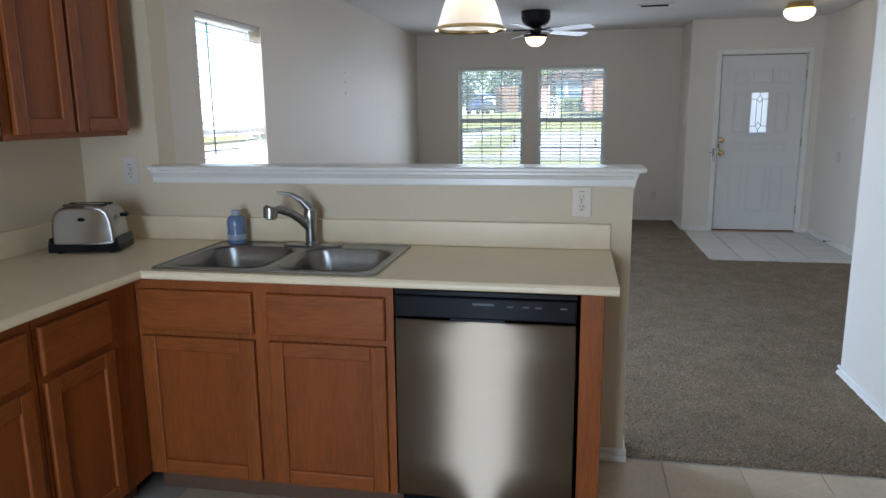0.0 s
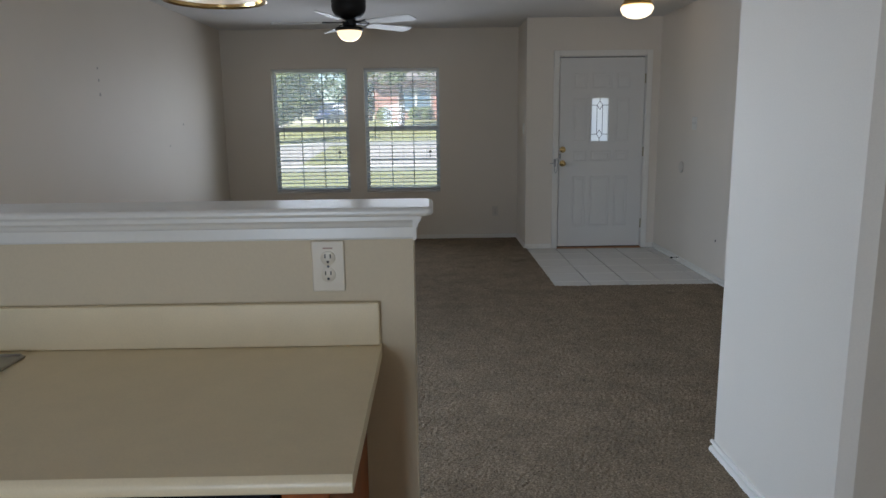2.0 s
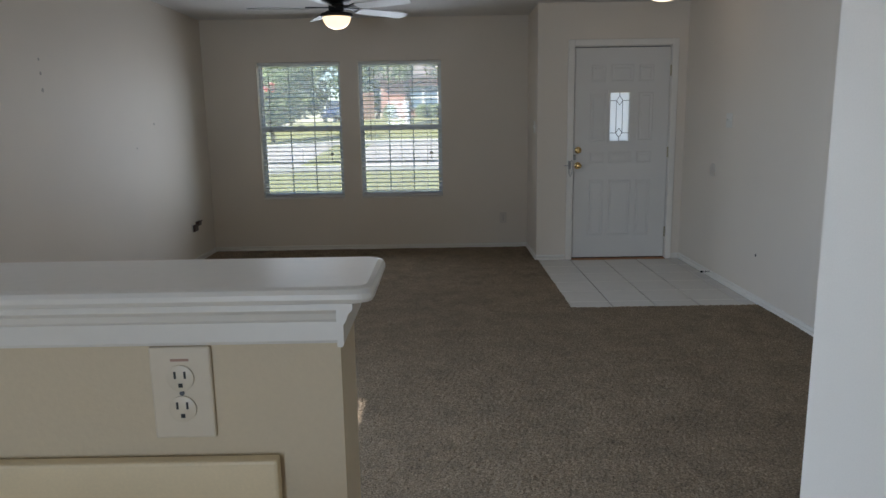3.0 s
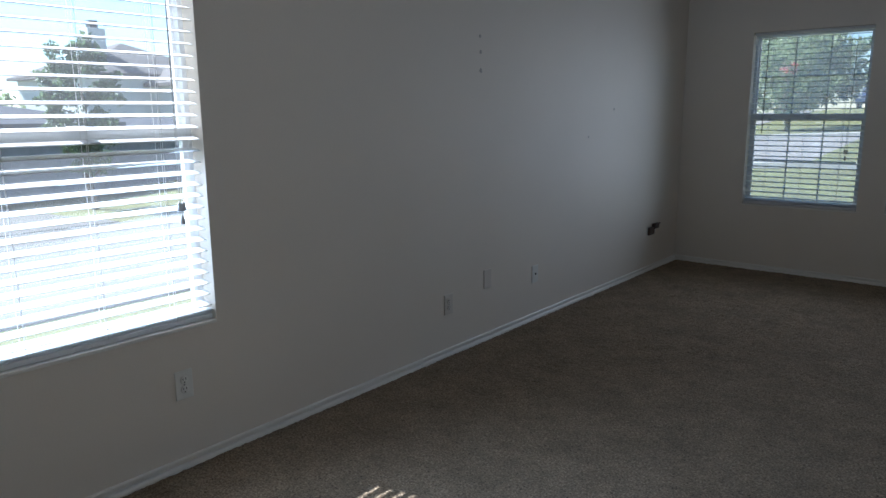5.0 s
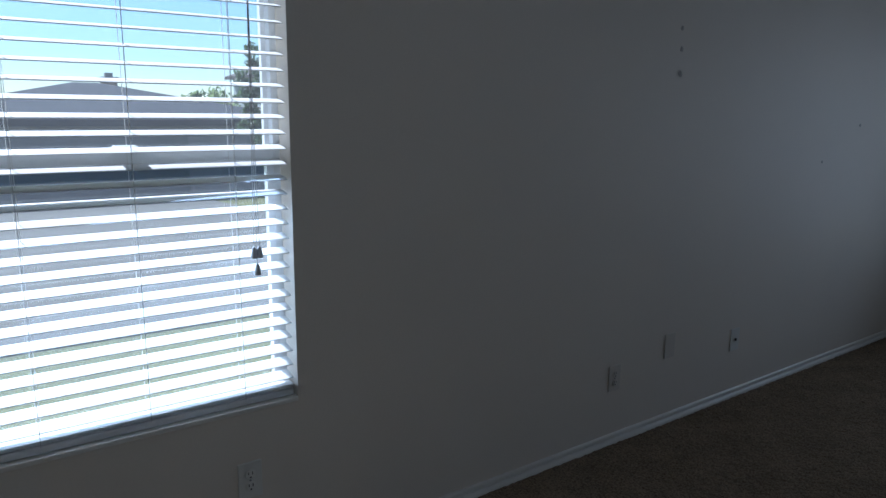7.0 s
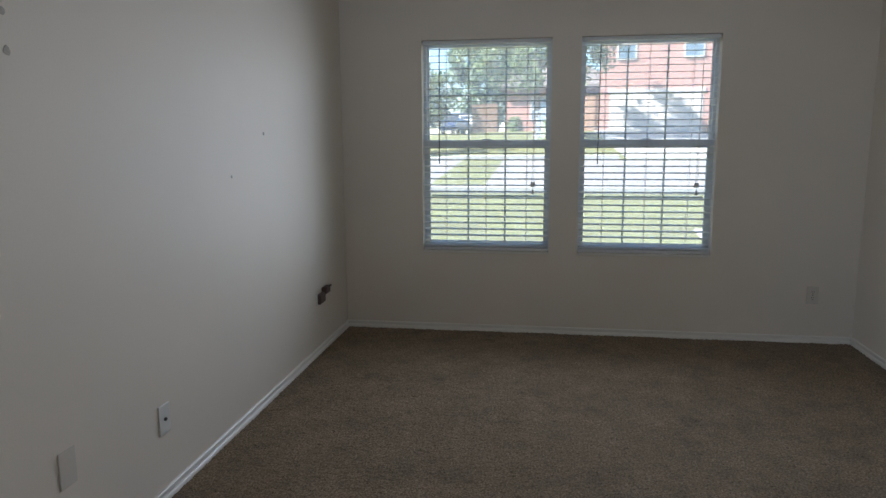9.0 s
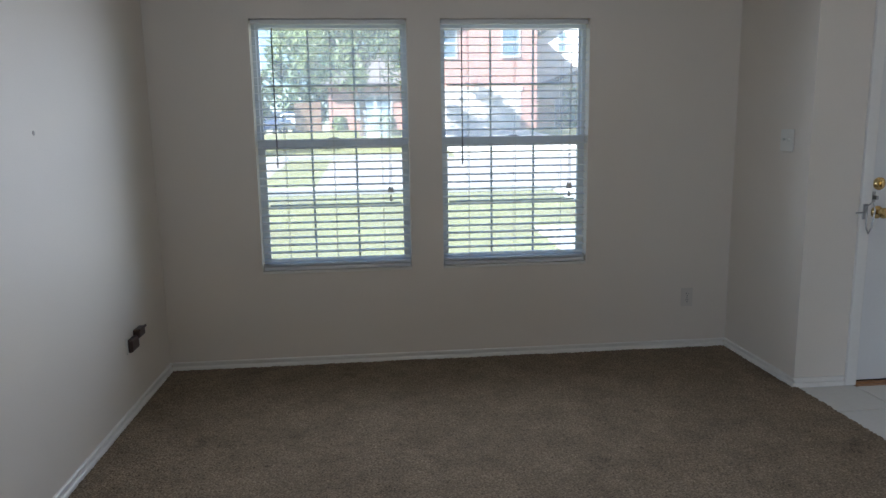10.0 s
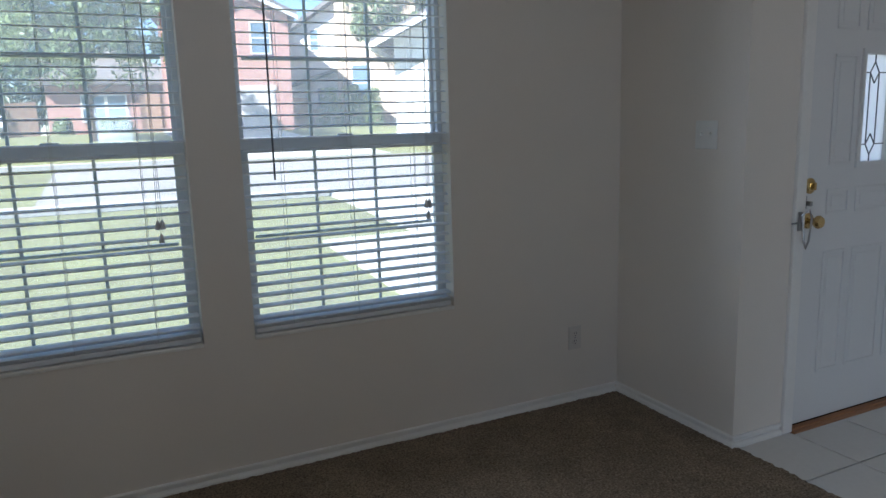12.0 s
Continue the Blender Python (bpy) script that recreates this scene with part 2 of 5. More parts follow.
# greys with the low house's shade put in, own colours unknown
SHADEBRICK = material("shaded_grey_brick", (0.27, 0.265, 0.275), 0.9, vary=0.2, scale=2.5, fine=9, bump=0.4, spec=0.1)
SHADEDOOR = material("shaded_grey_door", (0.16, 0.165, 0.18), 0.6, vary=0.05, bump=0.05)
GARAGE = material("garage_door_paint", (0.50, 0.455, 0.42), 0.5, vary=0.04, bump=0.05)
FASCIA = material("fascia_paint", (0.62, 0.60, 0.57), 0.5, vary=0.04, bump=0.05)
WINDK = material("house_window_glass", (0.10, 0.15, 0.20), 0.08, vary=0.2, bump=0)
FENCEM = material("cedar_fence", (0.22, 0.13, 0.08), 0.85, vary=0.3, fine=30, stretch=(5, 5, 0.4), random_tint=0.4)
REDP = material("red_sign", (0.55, 0.03, 0.03), 0.4, vary=0.05, bump=0)
GREENP = material("green_sign", (0.02, 0.22, 0.10), 0.4, vary=0.05, bump=0)
GALV = material("galvanised_post", (0.35, 0.36, 0.36), 0.45, 0.8, vary=0.1)
CARBLUE = material("car_blue_paint", (0.035, 0.05, 0.10), 0.25, 0.2, vary=0.05, bump=0)
CARWHITE = material("car_white_paint", (0.70, 0.70, 0.70), 0.25, vary=0.03, bump=0)
CARGLASS = material("car_glass", (0.03, 0.035, 0.04), 0.05, vary=0.1, bump=0)
RUBBER = material("tyre_rubber", (0.02, 0.02, 0.02), 0.85, vary=0.1)


def brick_material():
    m = material("pink_brick", (0.38, 0.165, 0.125), 0.85, vary=0.1, scale=2, fine=40, bump=0.2)
    nt = m.node_tree
    b = nt.nodes["Principled BSDF"]
    src = b.inputs["Base Color"].links[0].from_socket
    tc, mp, br = (nt.nodes.new("ShaderNode" + k) for k in ("TexCoord", "Mapping", "TexBrick"))
    mp.inputs["Rotation"].default_value = (radians(90), 0, 0)
    br.inputs["Scale"].default_value = 1
    br.inputs["Brick Width"].default_value, br.inputs["Row Height"].default_value = 0.21, 0.075
    br.inputs["Mortar Size"].default_value = 0.01
    br.inputs["Mortar"].default_value = (0.30, 0.235, 0.20, 1)
    br.inputs["Color2"].default_value = (0.30, 0.125, 0.095, 1)
    nt.links.new(tc.outputs["Object"], mp.inputs[0])
    nt.links.new(mp.outputs[0], br.inputs["Vector"])
    nt.links.new(src, br.inputs["Color1"])
    nt.links.new(br.outputs["Color"], b.inputs["Base Color"])
    return m


BRICK = brick_material()


# ---- mesh helpers ----
def box(bm, x0, x1, y0, y1, z0, z1, m=None):
    vs = [bm.verts.new(Vector(p) if m is None else m @ Vector(p)) for p in
          ((x0, y0, z0), (x1, y0, z0), (x1, y1, z0), (x0, y1, z0), (x0, y0, z1), (x1, y0, z1), (x1, y1, z1), (x0, y1, z1))]
    for f in ((3, 2, 1, 0), (4, 5, 6, 7), (0, 1, 5, 4), (1, 2, 6, 5), (2, 3, 7, 6), (3, 0, 4, 7)):
        bm.faces.new([vs[i] for i in f])
    return vs


def bevelled(bm, width=0.003, seg=2):
    bmesh.ops.bevel(bm, geom=list(bm.edges), offset=width, segments=seg, affect="EDGES", profile=0.5, clamp_overlap=True)
    return bm


def boxes(*rows, bevel=0.0, seg=2):
    bm = bmesh.new()
    for r in rows:
        box(bm, *r)
    if bevel:
        bevelled(bm, bevel, seg)
    return bm


def revolve(profile, seg=32, axis="z", cap=True):
    """A turned body from (radius, height) rows."""
    bm = bmesh.new()
    rings = []
    for r, h in profile:
        ring = []
        for i in range(seg):
            a = 2 * math.pi * i / seg
            c, s = r * math.cos(a), r * math.sin(a)
            ring.append(bm.verts.new({"z": (c, s, h), "y": (c, h, s), "x": (h, c, s)}[axis]))
        rings.append(ring)
    for lo, hi in zip(rings, rings[1:]):
        for i in range(seg):
            j = (i + 1) % seg
            bm.faces.new((lo[i], lo[j], hi[j], hi[i]))
    if cap:
        bm.faces.new(rings[0][::-1])
        bm.faces.new(rings[-1])
    bmesh.ops.recalc_face_normals(bm, faces=bm.faces)
    return bm


def tube(points, radius, seg=10, closed=False):
    """A round rod along points; radius may be a number or one for each point."""
    bm = bmesh.new()
    pts = [Vector(p) for p in points]
    rad = radius if isinstance(radius, (list, tuple)) else [radius] * len(pts)
    rings = []
    n = len(pts)
    for i, p in enumerate(pts):
        d = (pts[(i + 1) % n] - pts[i - 1]) if closed else (pts[min(i + 1, n - 1)] - pts[max(i - 1, 0)])
        q = d.to_track_quat("Z", "Y")
        rings.append([bm.verts.new(p + q @ Vector((rad[i] * math.cos(2 * math.pi * k / seg), rad[i] * math.sin(2 * math.pi * k / seg), 0))) for k in range(seg)])
    pairs = list(zip(rings, rings[1:])) + ([(rings[-1], rings[0])] if closed else [])
    for lo, hi in pairs:
        for k in range(seg):
            j = (k + 1) % seg
            bm.faces.new((lo[k], lo[j], hi[j], hi[k]))
    if not closed:
        bm.faces.new(rings[0][::-1])
        bm.faces.new(rings[-1])
    bmesh.ops.recalc_face_normals(bm, faces=bm.faces)
    return bm


def extrude(poly, a, b, frame_of):
    """A prism: poly of (u, v), swept from a to b, frame_of(u, v, w) gives the place."""
    bm = bmesh.new()
    lo = [bm.verts.new(frame_of(u, v, a)) for u, v in poly]
    hi = [bm.verts.new(frame_of(u, v, b)) for u, v in poly]
    n = len(poly)
    for i in range(n):
        bm.faces.new((lo[i], lo[(i + 1) % n], hi[(i + 1) % n], hi[i]))
    bm.faces.new(lo[::-1])
    bm.faces.new(hi)
    bmesh.ops.recalc_face_normals(bm, faces=bm.faces)
    return bm


def mesh_of(name, bm, mat, smooth=False):
    me = bpy.data.meshes.new(name)
    if smooth:
        for f in bm.faces:
            f.smooth = True
    bm.to_mesh(me)
    bm.free()
    me.materials.append(mat)
    if smooth:
        me.set_sharp_from_angle(angle=radians(35))
    return me


def thing(name, label, category, m=None, group="", kind=""):
    ob = new(name)
    ob.empty_display_size = 0.05
    if m is not None:
        ob.matrix_basis = m
    return tagged(ob, label, category, group, kind)


def part(name, bm, mat, parent, label="", at=None, smooth=False, kind=""):
    ob = new(name, bm if isinstance(bm, bpy.types.Mesh) else mesh_of(name, bm, mat, smooth))
    ob.parent = parent
    if at is not None:
        ob.matrix_basis = at
    return tagged(ob, label=label, kind=kind)


def solid(name, bm, mat, label, category, kind="", smooth=False, m=None, group=""):
    ob = new(name, mesh_of(name, bm, mat, smooth))
    if m is not None:
        ob.matrix_basis = m
    return tagged(ob, label, category, group, kind)


def holed(u0, u1, z0, z1, holes):
    """Cells (u0, u1, z0, z1) of a wall face that leave the holes free."""
    us = sorted({u0, u1, *(h[0] for h in holes), *(h[1] for h in holes)})
    out = []
    for a, b in zip(us, us[1:]):
        cuts = sorted((h[2], h[3]) for h in holes if h[0] < b - 1e-6 and h[1] > a + 1e-6)
        z = z0
        for lo, hi in cuts:
            if lo > z:
                out.append((a, b, z, lo))
            z = hi
        if z < z1:
            out.append((a, b, z, z1))
    return out


# ---- structure ----
H = 2.45                      # ceiling height
T = 0.14                      # wall thickness
WIN_L, WIN_R = (0.567, 1.443), (1.634, 2.510)
WZ = (0.567, 2.012)
SIDE = (-5.689, -4.836)       # side window along y
DOOR = (3.775, 4.705)
DOORY = -0.745
ENTRYX = 4.85
BACKY = -11.5
HALFY = -6.74                 # kitchen face of the half wall


def wall(name, axis, at0, at1, u0, u1, holes, label):
    bm = bmesh.new()
    for a, b, z0, z1 in holed(u0, u1, -0.3 if name != "wall_stub" else 0, H, holes):
        if axis == "y":
            box(bm, a, b, at0, at1, z0, z1)
        else:
            box(bm, at0, at1, a, b, z0, z1)
    return solid(name, bm, KWALL if name in ("wall_kitchen", "wall_stub") else WALL, label, "wall", "structure")


wall("wall_left", "x", -T, 0, HALFY, T, [(*SIDE, *WZ)], "warm grey painted wall with the side window")
wall("wall_kitchen", "x", -T, 0, BACKY - T, HALFY, [], "cream painted kitchen wall behind the cabinets")
wall("wall_front", "y", 0, T, 0, 3.43 + T, [(*WIN_L, *WZ), (*WIN_R, *WZ)], "warm grey painted wall with two front windows")
wall("wall_jut", "x", 3.43, 3.43 + T, DOORY, 0, [], "short warm grey return wall beside the entry")
wall("wall_entry", "y", DOORY, DOORY + T, 3.43 + T, ENTRYX + T, [(DOOR[0], DOOR[1], -0.02, 2.055)], "warm grey painted entry wall round the front door")
wall("wall_right", "x", ENTRYX, ENTRYX + T, BACKY - T, DOORY, [], "warm grey painted wall beside the entry")
solid("wall_block", extrude([(3.594, -5.567), (3.594, -6.42), (3.630, -6.452), (ENTRYX, -6.452), (ENTRYX, -5.567)], -0.3, H, lambda u, v, w: (u, v, w)), WALL, "pale painted wall block at the kitchen passage", "wall", "structure")
PATIO = (0.95, 1.75)
wall("wall_back", "y", BACKY - T, BACKY, 0, ENTRYX, [(*PATIO, -0.02, 2.05)], "warm grey kitchen wall with a glazed door")
wall("wall_stub", "y", HALFY, HALFY + 0.13, 0, 0.376, [], "short warm grey wall end beside the pass-through")
solid("half_wall", boxes((0.376, 2.372, HALFY, HALFY + 0.13, 0, 1.190)), KWALL, "cream painted half wall behind the sink counter", "wall", "structure")
solid("ceiling", boxes((-T, ENTRYX + T, BACKY - T, T, H, H + 0.15)), CEIL, "pale textured painted ceiling", "ceiling", "structure")
solid("subfloor", boxes((-T, ENTRYX + T, BACKY - T, T, -0.3, -0.03)), CONC, "concrete slab under the floors", "floor", "structure")

# carpet: leaves the tiled entry free
TX, TY = 3.445, -2.545


def carpet():
    """A cut pile: an uneven sheet of small tufts over a flat backing, ragged where it ends at the kitchen."""
    rng = np.random.default_rng(5)
    step = 0.0135
    nx, ny = int(ENTRYX / step), int(6.70 / step)
    gx, gy = np.meshgrid(np.linspace(0, ENTRYX, nx + 1), np.linspace(-6.70, 0, ny + 1))
    lift = rng.uniform(0.0, 0.0055, gx.shape) + 0.002
    for size, height in ((9, 0.0035), (31, 0.003)):
        coarse = rng.uniform(0, height, (ny // size + 3, nx // size + 3))
        fy, fx = np.arange(ny + 1) / size, np.arange(nx + 1) / size
        iy, ix = fy.astype(int), fx.astype(int)
        wy, wx = (fy - iy)[:, None], (fx - ix)[None, :]
        a, b = coarse[iy][:, ix], coarse[iy][:, ix + 1]
        c, d = coarse[iy + 1][:, ix], coarse[iy + 1][:, ix + 1]
        lift += (a * (1 - wx) + b * wx) * (1 - wy) + (c * (1 - wx) + d * wx) * wy
    gx[:, 1:-1] += rng.uniform(-0.004, 0.004, (ny + 1, nx - 1))
    gy[1:-1, :] += rng.uniform(-0.004, 0.004, (ny - 1, nx + 1))
    gy[0, :] += rng.uniform(-0.006, 0.004, nx + 1)
    lift[0, :] = -0.006
    verts = np.stack([gx, gy, lift], -1).reshape(-1, 3)
    i, j = np.meshgrid(np.arange(nx), np.arange(ny))
    keep = ~((i * step > TX - 0.012) & (-6.70 + j * step > TY - 0.012))
    a = (j * (nx + 1) + i)[keep]
    faces = np.stack([a, a + 1, a + nx + 2, a + nx + 1], -1)
    me = bpy.data.meshes.new("floor_carpet")
    n = len(verts)
    back = boxes((0, ENTRYX, -6.695, TY, -0.03, -0.004), (0, TX, TY, 0, -0.03, -0.004))
    extra = [tuple(v.co) for v in back.verts]
    back.verts.index_update()
    more = [tuple(n + v.index for v in f.verts) for f in back.faces]
    back.free()
    me.from_pydata(verts.tolist() + extra, [], faces.tolist() + more)
    me.materials.append(CARPET)
    return tagged(new("floor_carpet", me), "worn taupe cut-pile carpet in the living room", "carpet", "", "structure")


carpet()
solid("floor_grout", boxes((TX, ENTRYX, TY, DOORY + T, -0.03, -0.006)), GROUT, "dark grout bed of the entry tiles", "floor", "structure")
solid("floor_kitchen", boxes((0, ENTRYX, BACKY, -6.70, -0.03, -0.006)), KGROUT, "beige kitchen vinyl bed", "floor", "structure")

# half wall cap and moulding
cap = thing("bar_ledge", "white painted bar ledge with a moulded apron on the half wall", "ledge")
bm = bmesh.new()
NOSED = [(0.008, 1.191), (0.003, 1.193), (0.0, 1.198), (0.0, 1.204), (0.003, 1.209), (0.009, 1.2115)]
rings = []
for inset, z in NOSED:
    ring = []
    x0, x1, y0, y1, q = 0.380, 2.418 - inset, HALFY - 0.042 + inset, HALFY + 0.150 - inset, 0.018
    ring.append((x0, y0))
    for k in range(6):
        a = radians(-90 + 18 * k)
        ring.append((x1 - q + q * math.cos(a), y0 + q + q * math.sin(a)))
    for k in range(6):
        a = radians(18 * k)
        ring.append((x1 - q + q * math.cos(a), y1 - q + q * math.sin(a)))
    ring.append((x0, y1))
    rings.append([bm.verts.new((px, py, z)) for px, py in ring])
for lo, hi in zip(rings, rings[1:]):
    for k in range(len(lo)):
        bm.faces.new((lo[k], lo[(k + 1) % len(lo)], hi[(k + 1) % len(lo)], hi[k]))
bm.faces.new(rings[0][::-1])
bm.faces.new(rings[-1])
part("cap", bm, TRIM, cap)
part("cap_horn", boxes((0.340, 0.380, HALFY - 0.042, HALFY - 0.001, 1.192, 1.211), bevel=0.006), TRIM, cap)
PROF = [(0, 1.136), (0.008, 1.136), (0.010, 1.140), (0.010, 1.163), (0.014, 1.167), (0.017, 1.175), (0.024, 1.181), (0.024, 1.191), (0, 1.191)]
part("apron_front", extrude(PROF, 0.345, 2.372, lambda u, v, w: (w, HALFY - u, v)), TRIM, cap)
part("apron_end", extrude(PROF, HALFY - 0.024, HALFY + 0.154, lambda u, v, w: (2.372 + u * 0.8, w, v)), TRIM, cap)
part("apron_rear", extrude(PROF, 0.395, 2.372, lambda u, v, w: (w, HALFY + 0.13 + u, v)), TRIM, cap)

# baseboards: a moulded strip along each wall foot
BASE = [(0, 0), (0.016, 0), (0.017, 0.012), (0.014, 0.020), (0.009, 0.0245), (0.002, 0.026), (0.002, 0.038), (0.012, 0.041), (0.012, 0.049), (0.008, 0.053), (0, 0.053)]


def baseboard(a, b, normal):
    """A run from a to b whose face looks along normal."""
    a, b, nrm = Vector((*a, 0)), Vector((*b, 0)), Vector((*normal, 0))
    d = (b - a).normalized()
    bm = extrude(BASE, 0, (b - a).length, lambda u, v, w: a + d * w + nrm * u + Vector((0, 0, v + 0.001)))
    return solid("baseboard", bm, TRIM, "white moulded baseboard along the wall foot", "baseboard", "structure")


baseboard((0, -6.61), (0, 0), (1, 0))
baseboard((0.014, 0), (3.416, 0), (0, -1))
baseboard((3.43, 0), (3.43, DOORY - 0.014), (-1, 0))
baseboard((3.43, DOORY), (3.71, DOORY), (0, -1))
baseboard((4.77, DOORY), (ENTRYX - 0.014, DOORY), (0, -1))
baseboard((ENTRYX, DOORY), (ENTRYX, -5.55), (-1, 0))
baseboard((3.594, -5.553), (3.594, -6.416), (-1, 0))
baseboard((3.594, -5.567), (ENTRYX - 0.014, -5.567), (0, 1))
baseboard((0.4, HALFY + 0.13), (2.386, HALFY + 0.13), (0, 1))
baseboard((2.372, HALFY), (2.372, HALFY + 0.144), (1, 0))
baseboard((2.27, HALFY), (2.386, HALFY), (0, -1))


# ---- windows and blinds ----
def window(name, m, w, h, grid, label):
    """Local x along the wall, y outwards, z up, from the inner lower corner of the opening."""
    win = thing(name, label, "window", m, kind="structure")
    f, y0, y1 = 0.020, 0.080, 0.138
    mid = 0.745
    part("window_frame", boxes((0, f, y0, y1, 0, h), (w - f, w, y0, y1, 0, h), (f, w - f, y0, y1, 0, f), (f, w - f, y0, y1, h - f, h)), VINYL, win)
    up = boxes((f, f + 0.014, 0.11, 0.128, mid, h - f), (w - f - 0.014, w - f, 0.11, 0.128, mid, h - f),
               (f + 0.014, w - f - 0.014, 0.11, 0.128, mid - 0.02, mid + 0.025), (f + 0.014, w - f - 0.014, 0.11, 0.128, h - f - 0.018, h - f))
    part("upper_sash", up, VINYL, win)
    lo = boxes((f, f + 0.02, 0.082, 0.106, f, mid + 0.03), (w - f - 0.02, w - f, 0.082, 0.106, f, mid + 0.03),
               (f + 0.02, w - f - 0.02, 0.082, 0.106, f, f + 0.04), (f + 0.02, w - f - 0.02, 0.082, 0.106, mid - 0.022, mid + 0.03))
    part("lower_sash", lo, VINYL, win)
    part("sash_lock", boxes((w / 2 - 0.03, w / 2 + 0.03, 0.065, 0.1, mid + 0.03, mid + 0.042), bevel=0.004), VINYL, win)
    for z0, z1, y in ((mid + 0.025, h - f - 0.025, 0.119), (f + 0.04, mid - 0.022, 0.094)):
        p = part("pane", boxes((f + 0.02, w - f - 0.02, y, y + 0.003, z0 - 0.006, z1 + 0.006)), PANEF if grid else PANES, win)
        p.visible_shadow = False
        if grid:
            for i in (1, 2):
                x = f + 0.03 + (w - 2 * f - 0.06) * i / 3
                part("muntin", boxes((x - 0.006, x + 0.006, y + 0.004, y + 0.012, z0, z1)), VINYL, win)
            z = (z0 + z1) / 2
            part("muntin", boxes((f + 0.03, w - f - 0.03, y + 0.0045, y + 0.0115, z - 0.006, z + 0.006)), VINYL, win)
    part("window_sill", boxes((0.001, w - 0.001, -0.006, y0, 0.001, 0.016), bevel=0.003), TRIM, win)
    return win


def slat_mesh(w):
    """One faux-wood slat with a shallow crown, long along x."""
    prof, n = [], 6
    half, t = 0.025, 0.0028
    for i in range(n + 1):
        u = -half + 2 * half * i / n
        prof.append((u, 0.0022 * (1 - (u / half) ** 2) + t / 2))
    for i in range(n, -1, -1):
        u = -half + 2 * half * i / n
        prof.append((u, 0.0022 * (1 - (u / half) ** 2) - t / 2))
    return mesh_of("slat", extrude(prof, 0.008, w - 0.008, lambda u, v, q: (q, u, v)), SLAT)


def blind(m, w, h, label, lean):
    b = thing("window_blind", label, "window blind", m, "faux-wood window blinds")
    part("headrail", boxes((0.006, w - 0.006, 0.014, 0.06, h - 0.026, h - 0.002), bevel=0.003), SLAT, b)
    yc, step = 0.037, 0.0437
    me = slat_mesh(w)
    for k in range(2):
        part("slat", me, SLAT, b, at=pose(0, yc, 0.046 + 0.006 * k, 1.5 * k, 0, 0))
    z = 0.078
    while z < h - 0.04:
        part("slat", me, SLAT, b, at=pose(0, yc, z, lean + random.uniform(-0.7, 0.7), 0, 0))
        z += step
    part("bottom_rail", boxes((0.008, w - 0.008, yc - 0.026, yc + 0.026, 0.0185, 0.040), bevel=0.004), SLAT, b)
    for x in (0.16, w / 2, w - 0.16):
        for y in (yc - 0.026, yc + 0.026):
            part("ladder_cord", tube([(x, y, 0.035), (x, y, h - 0.04)], 0.0009, 5), CORD, b)
        part("lift_cord", tube([(x + 0.006, yc, 0.05), (x + 0.006, yc, h - 0.04)], 0.0009, 5), CORD, b)
    part("tilt_wand", tube([(0.125, 0.004, h - 0.05), (0.122, 0.0, h - 0.08), (0.120, -0.004, 0.62)], 0.004, 8), WAND, b, "dark slim tilt wand")
    for dx, ze in ((-0.012, 0.50), (0.004, 0.50), (-0.004, 0.45)):
        x = w - 0.11
        part("pull_cord", tube([(x + 0.004, 0.004, h - 0.05), (x + dx * 0.5, -0.004, 0.8), (x + dx, -0.006, ze)], 0.0011, 5), CORD, b)
        part("tassel", revolve([(0.002, ze), (0.006, ze - 0.006), (0.009, ze - 0.022), (0.0105, ze - 0.034), (0.004, ze - 0.036)], 12), TASSEL, b,
             at=pose(x + dx, -0.006, 0), smooth=True)
    return b


FRONT = [(WIN_L, 1), (WIN_R, 2)]
for (x0, x1), n in FRONT:
    window(f"window_{n}", pose(x0, 0, WZ[0]), x1 - x0, WZ[1] - WZ[0], True, "white vinyl double-hung window with colonial grid")
    blind(pose(x0, 0, WZ[0]), x1 - x0, WZ[1] - WZ[0], "white faux-wood blind lowered with open slats, front window", 5.0)
window("window_3", pose(0, SIDE[0], WZ[0], 0, 0, 90), SIDE[1] - SIDE[0], WZ[1] - WZ[0], False, "white vinyl double-hung side window without grid")
blind(pose(0, SIDE[0], WZ[0], 0, 0, 90), SIDE[1] - SIDE[0], WZ[1] - WZ[0], "white faux-wood blind with open sunlit slats, side window", 12.0)


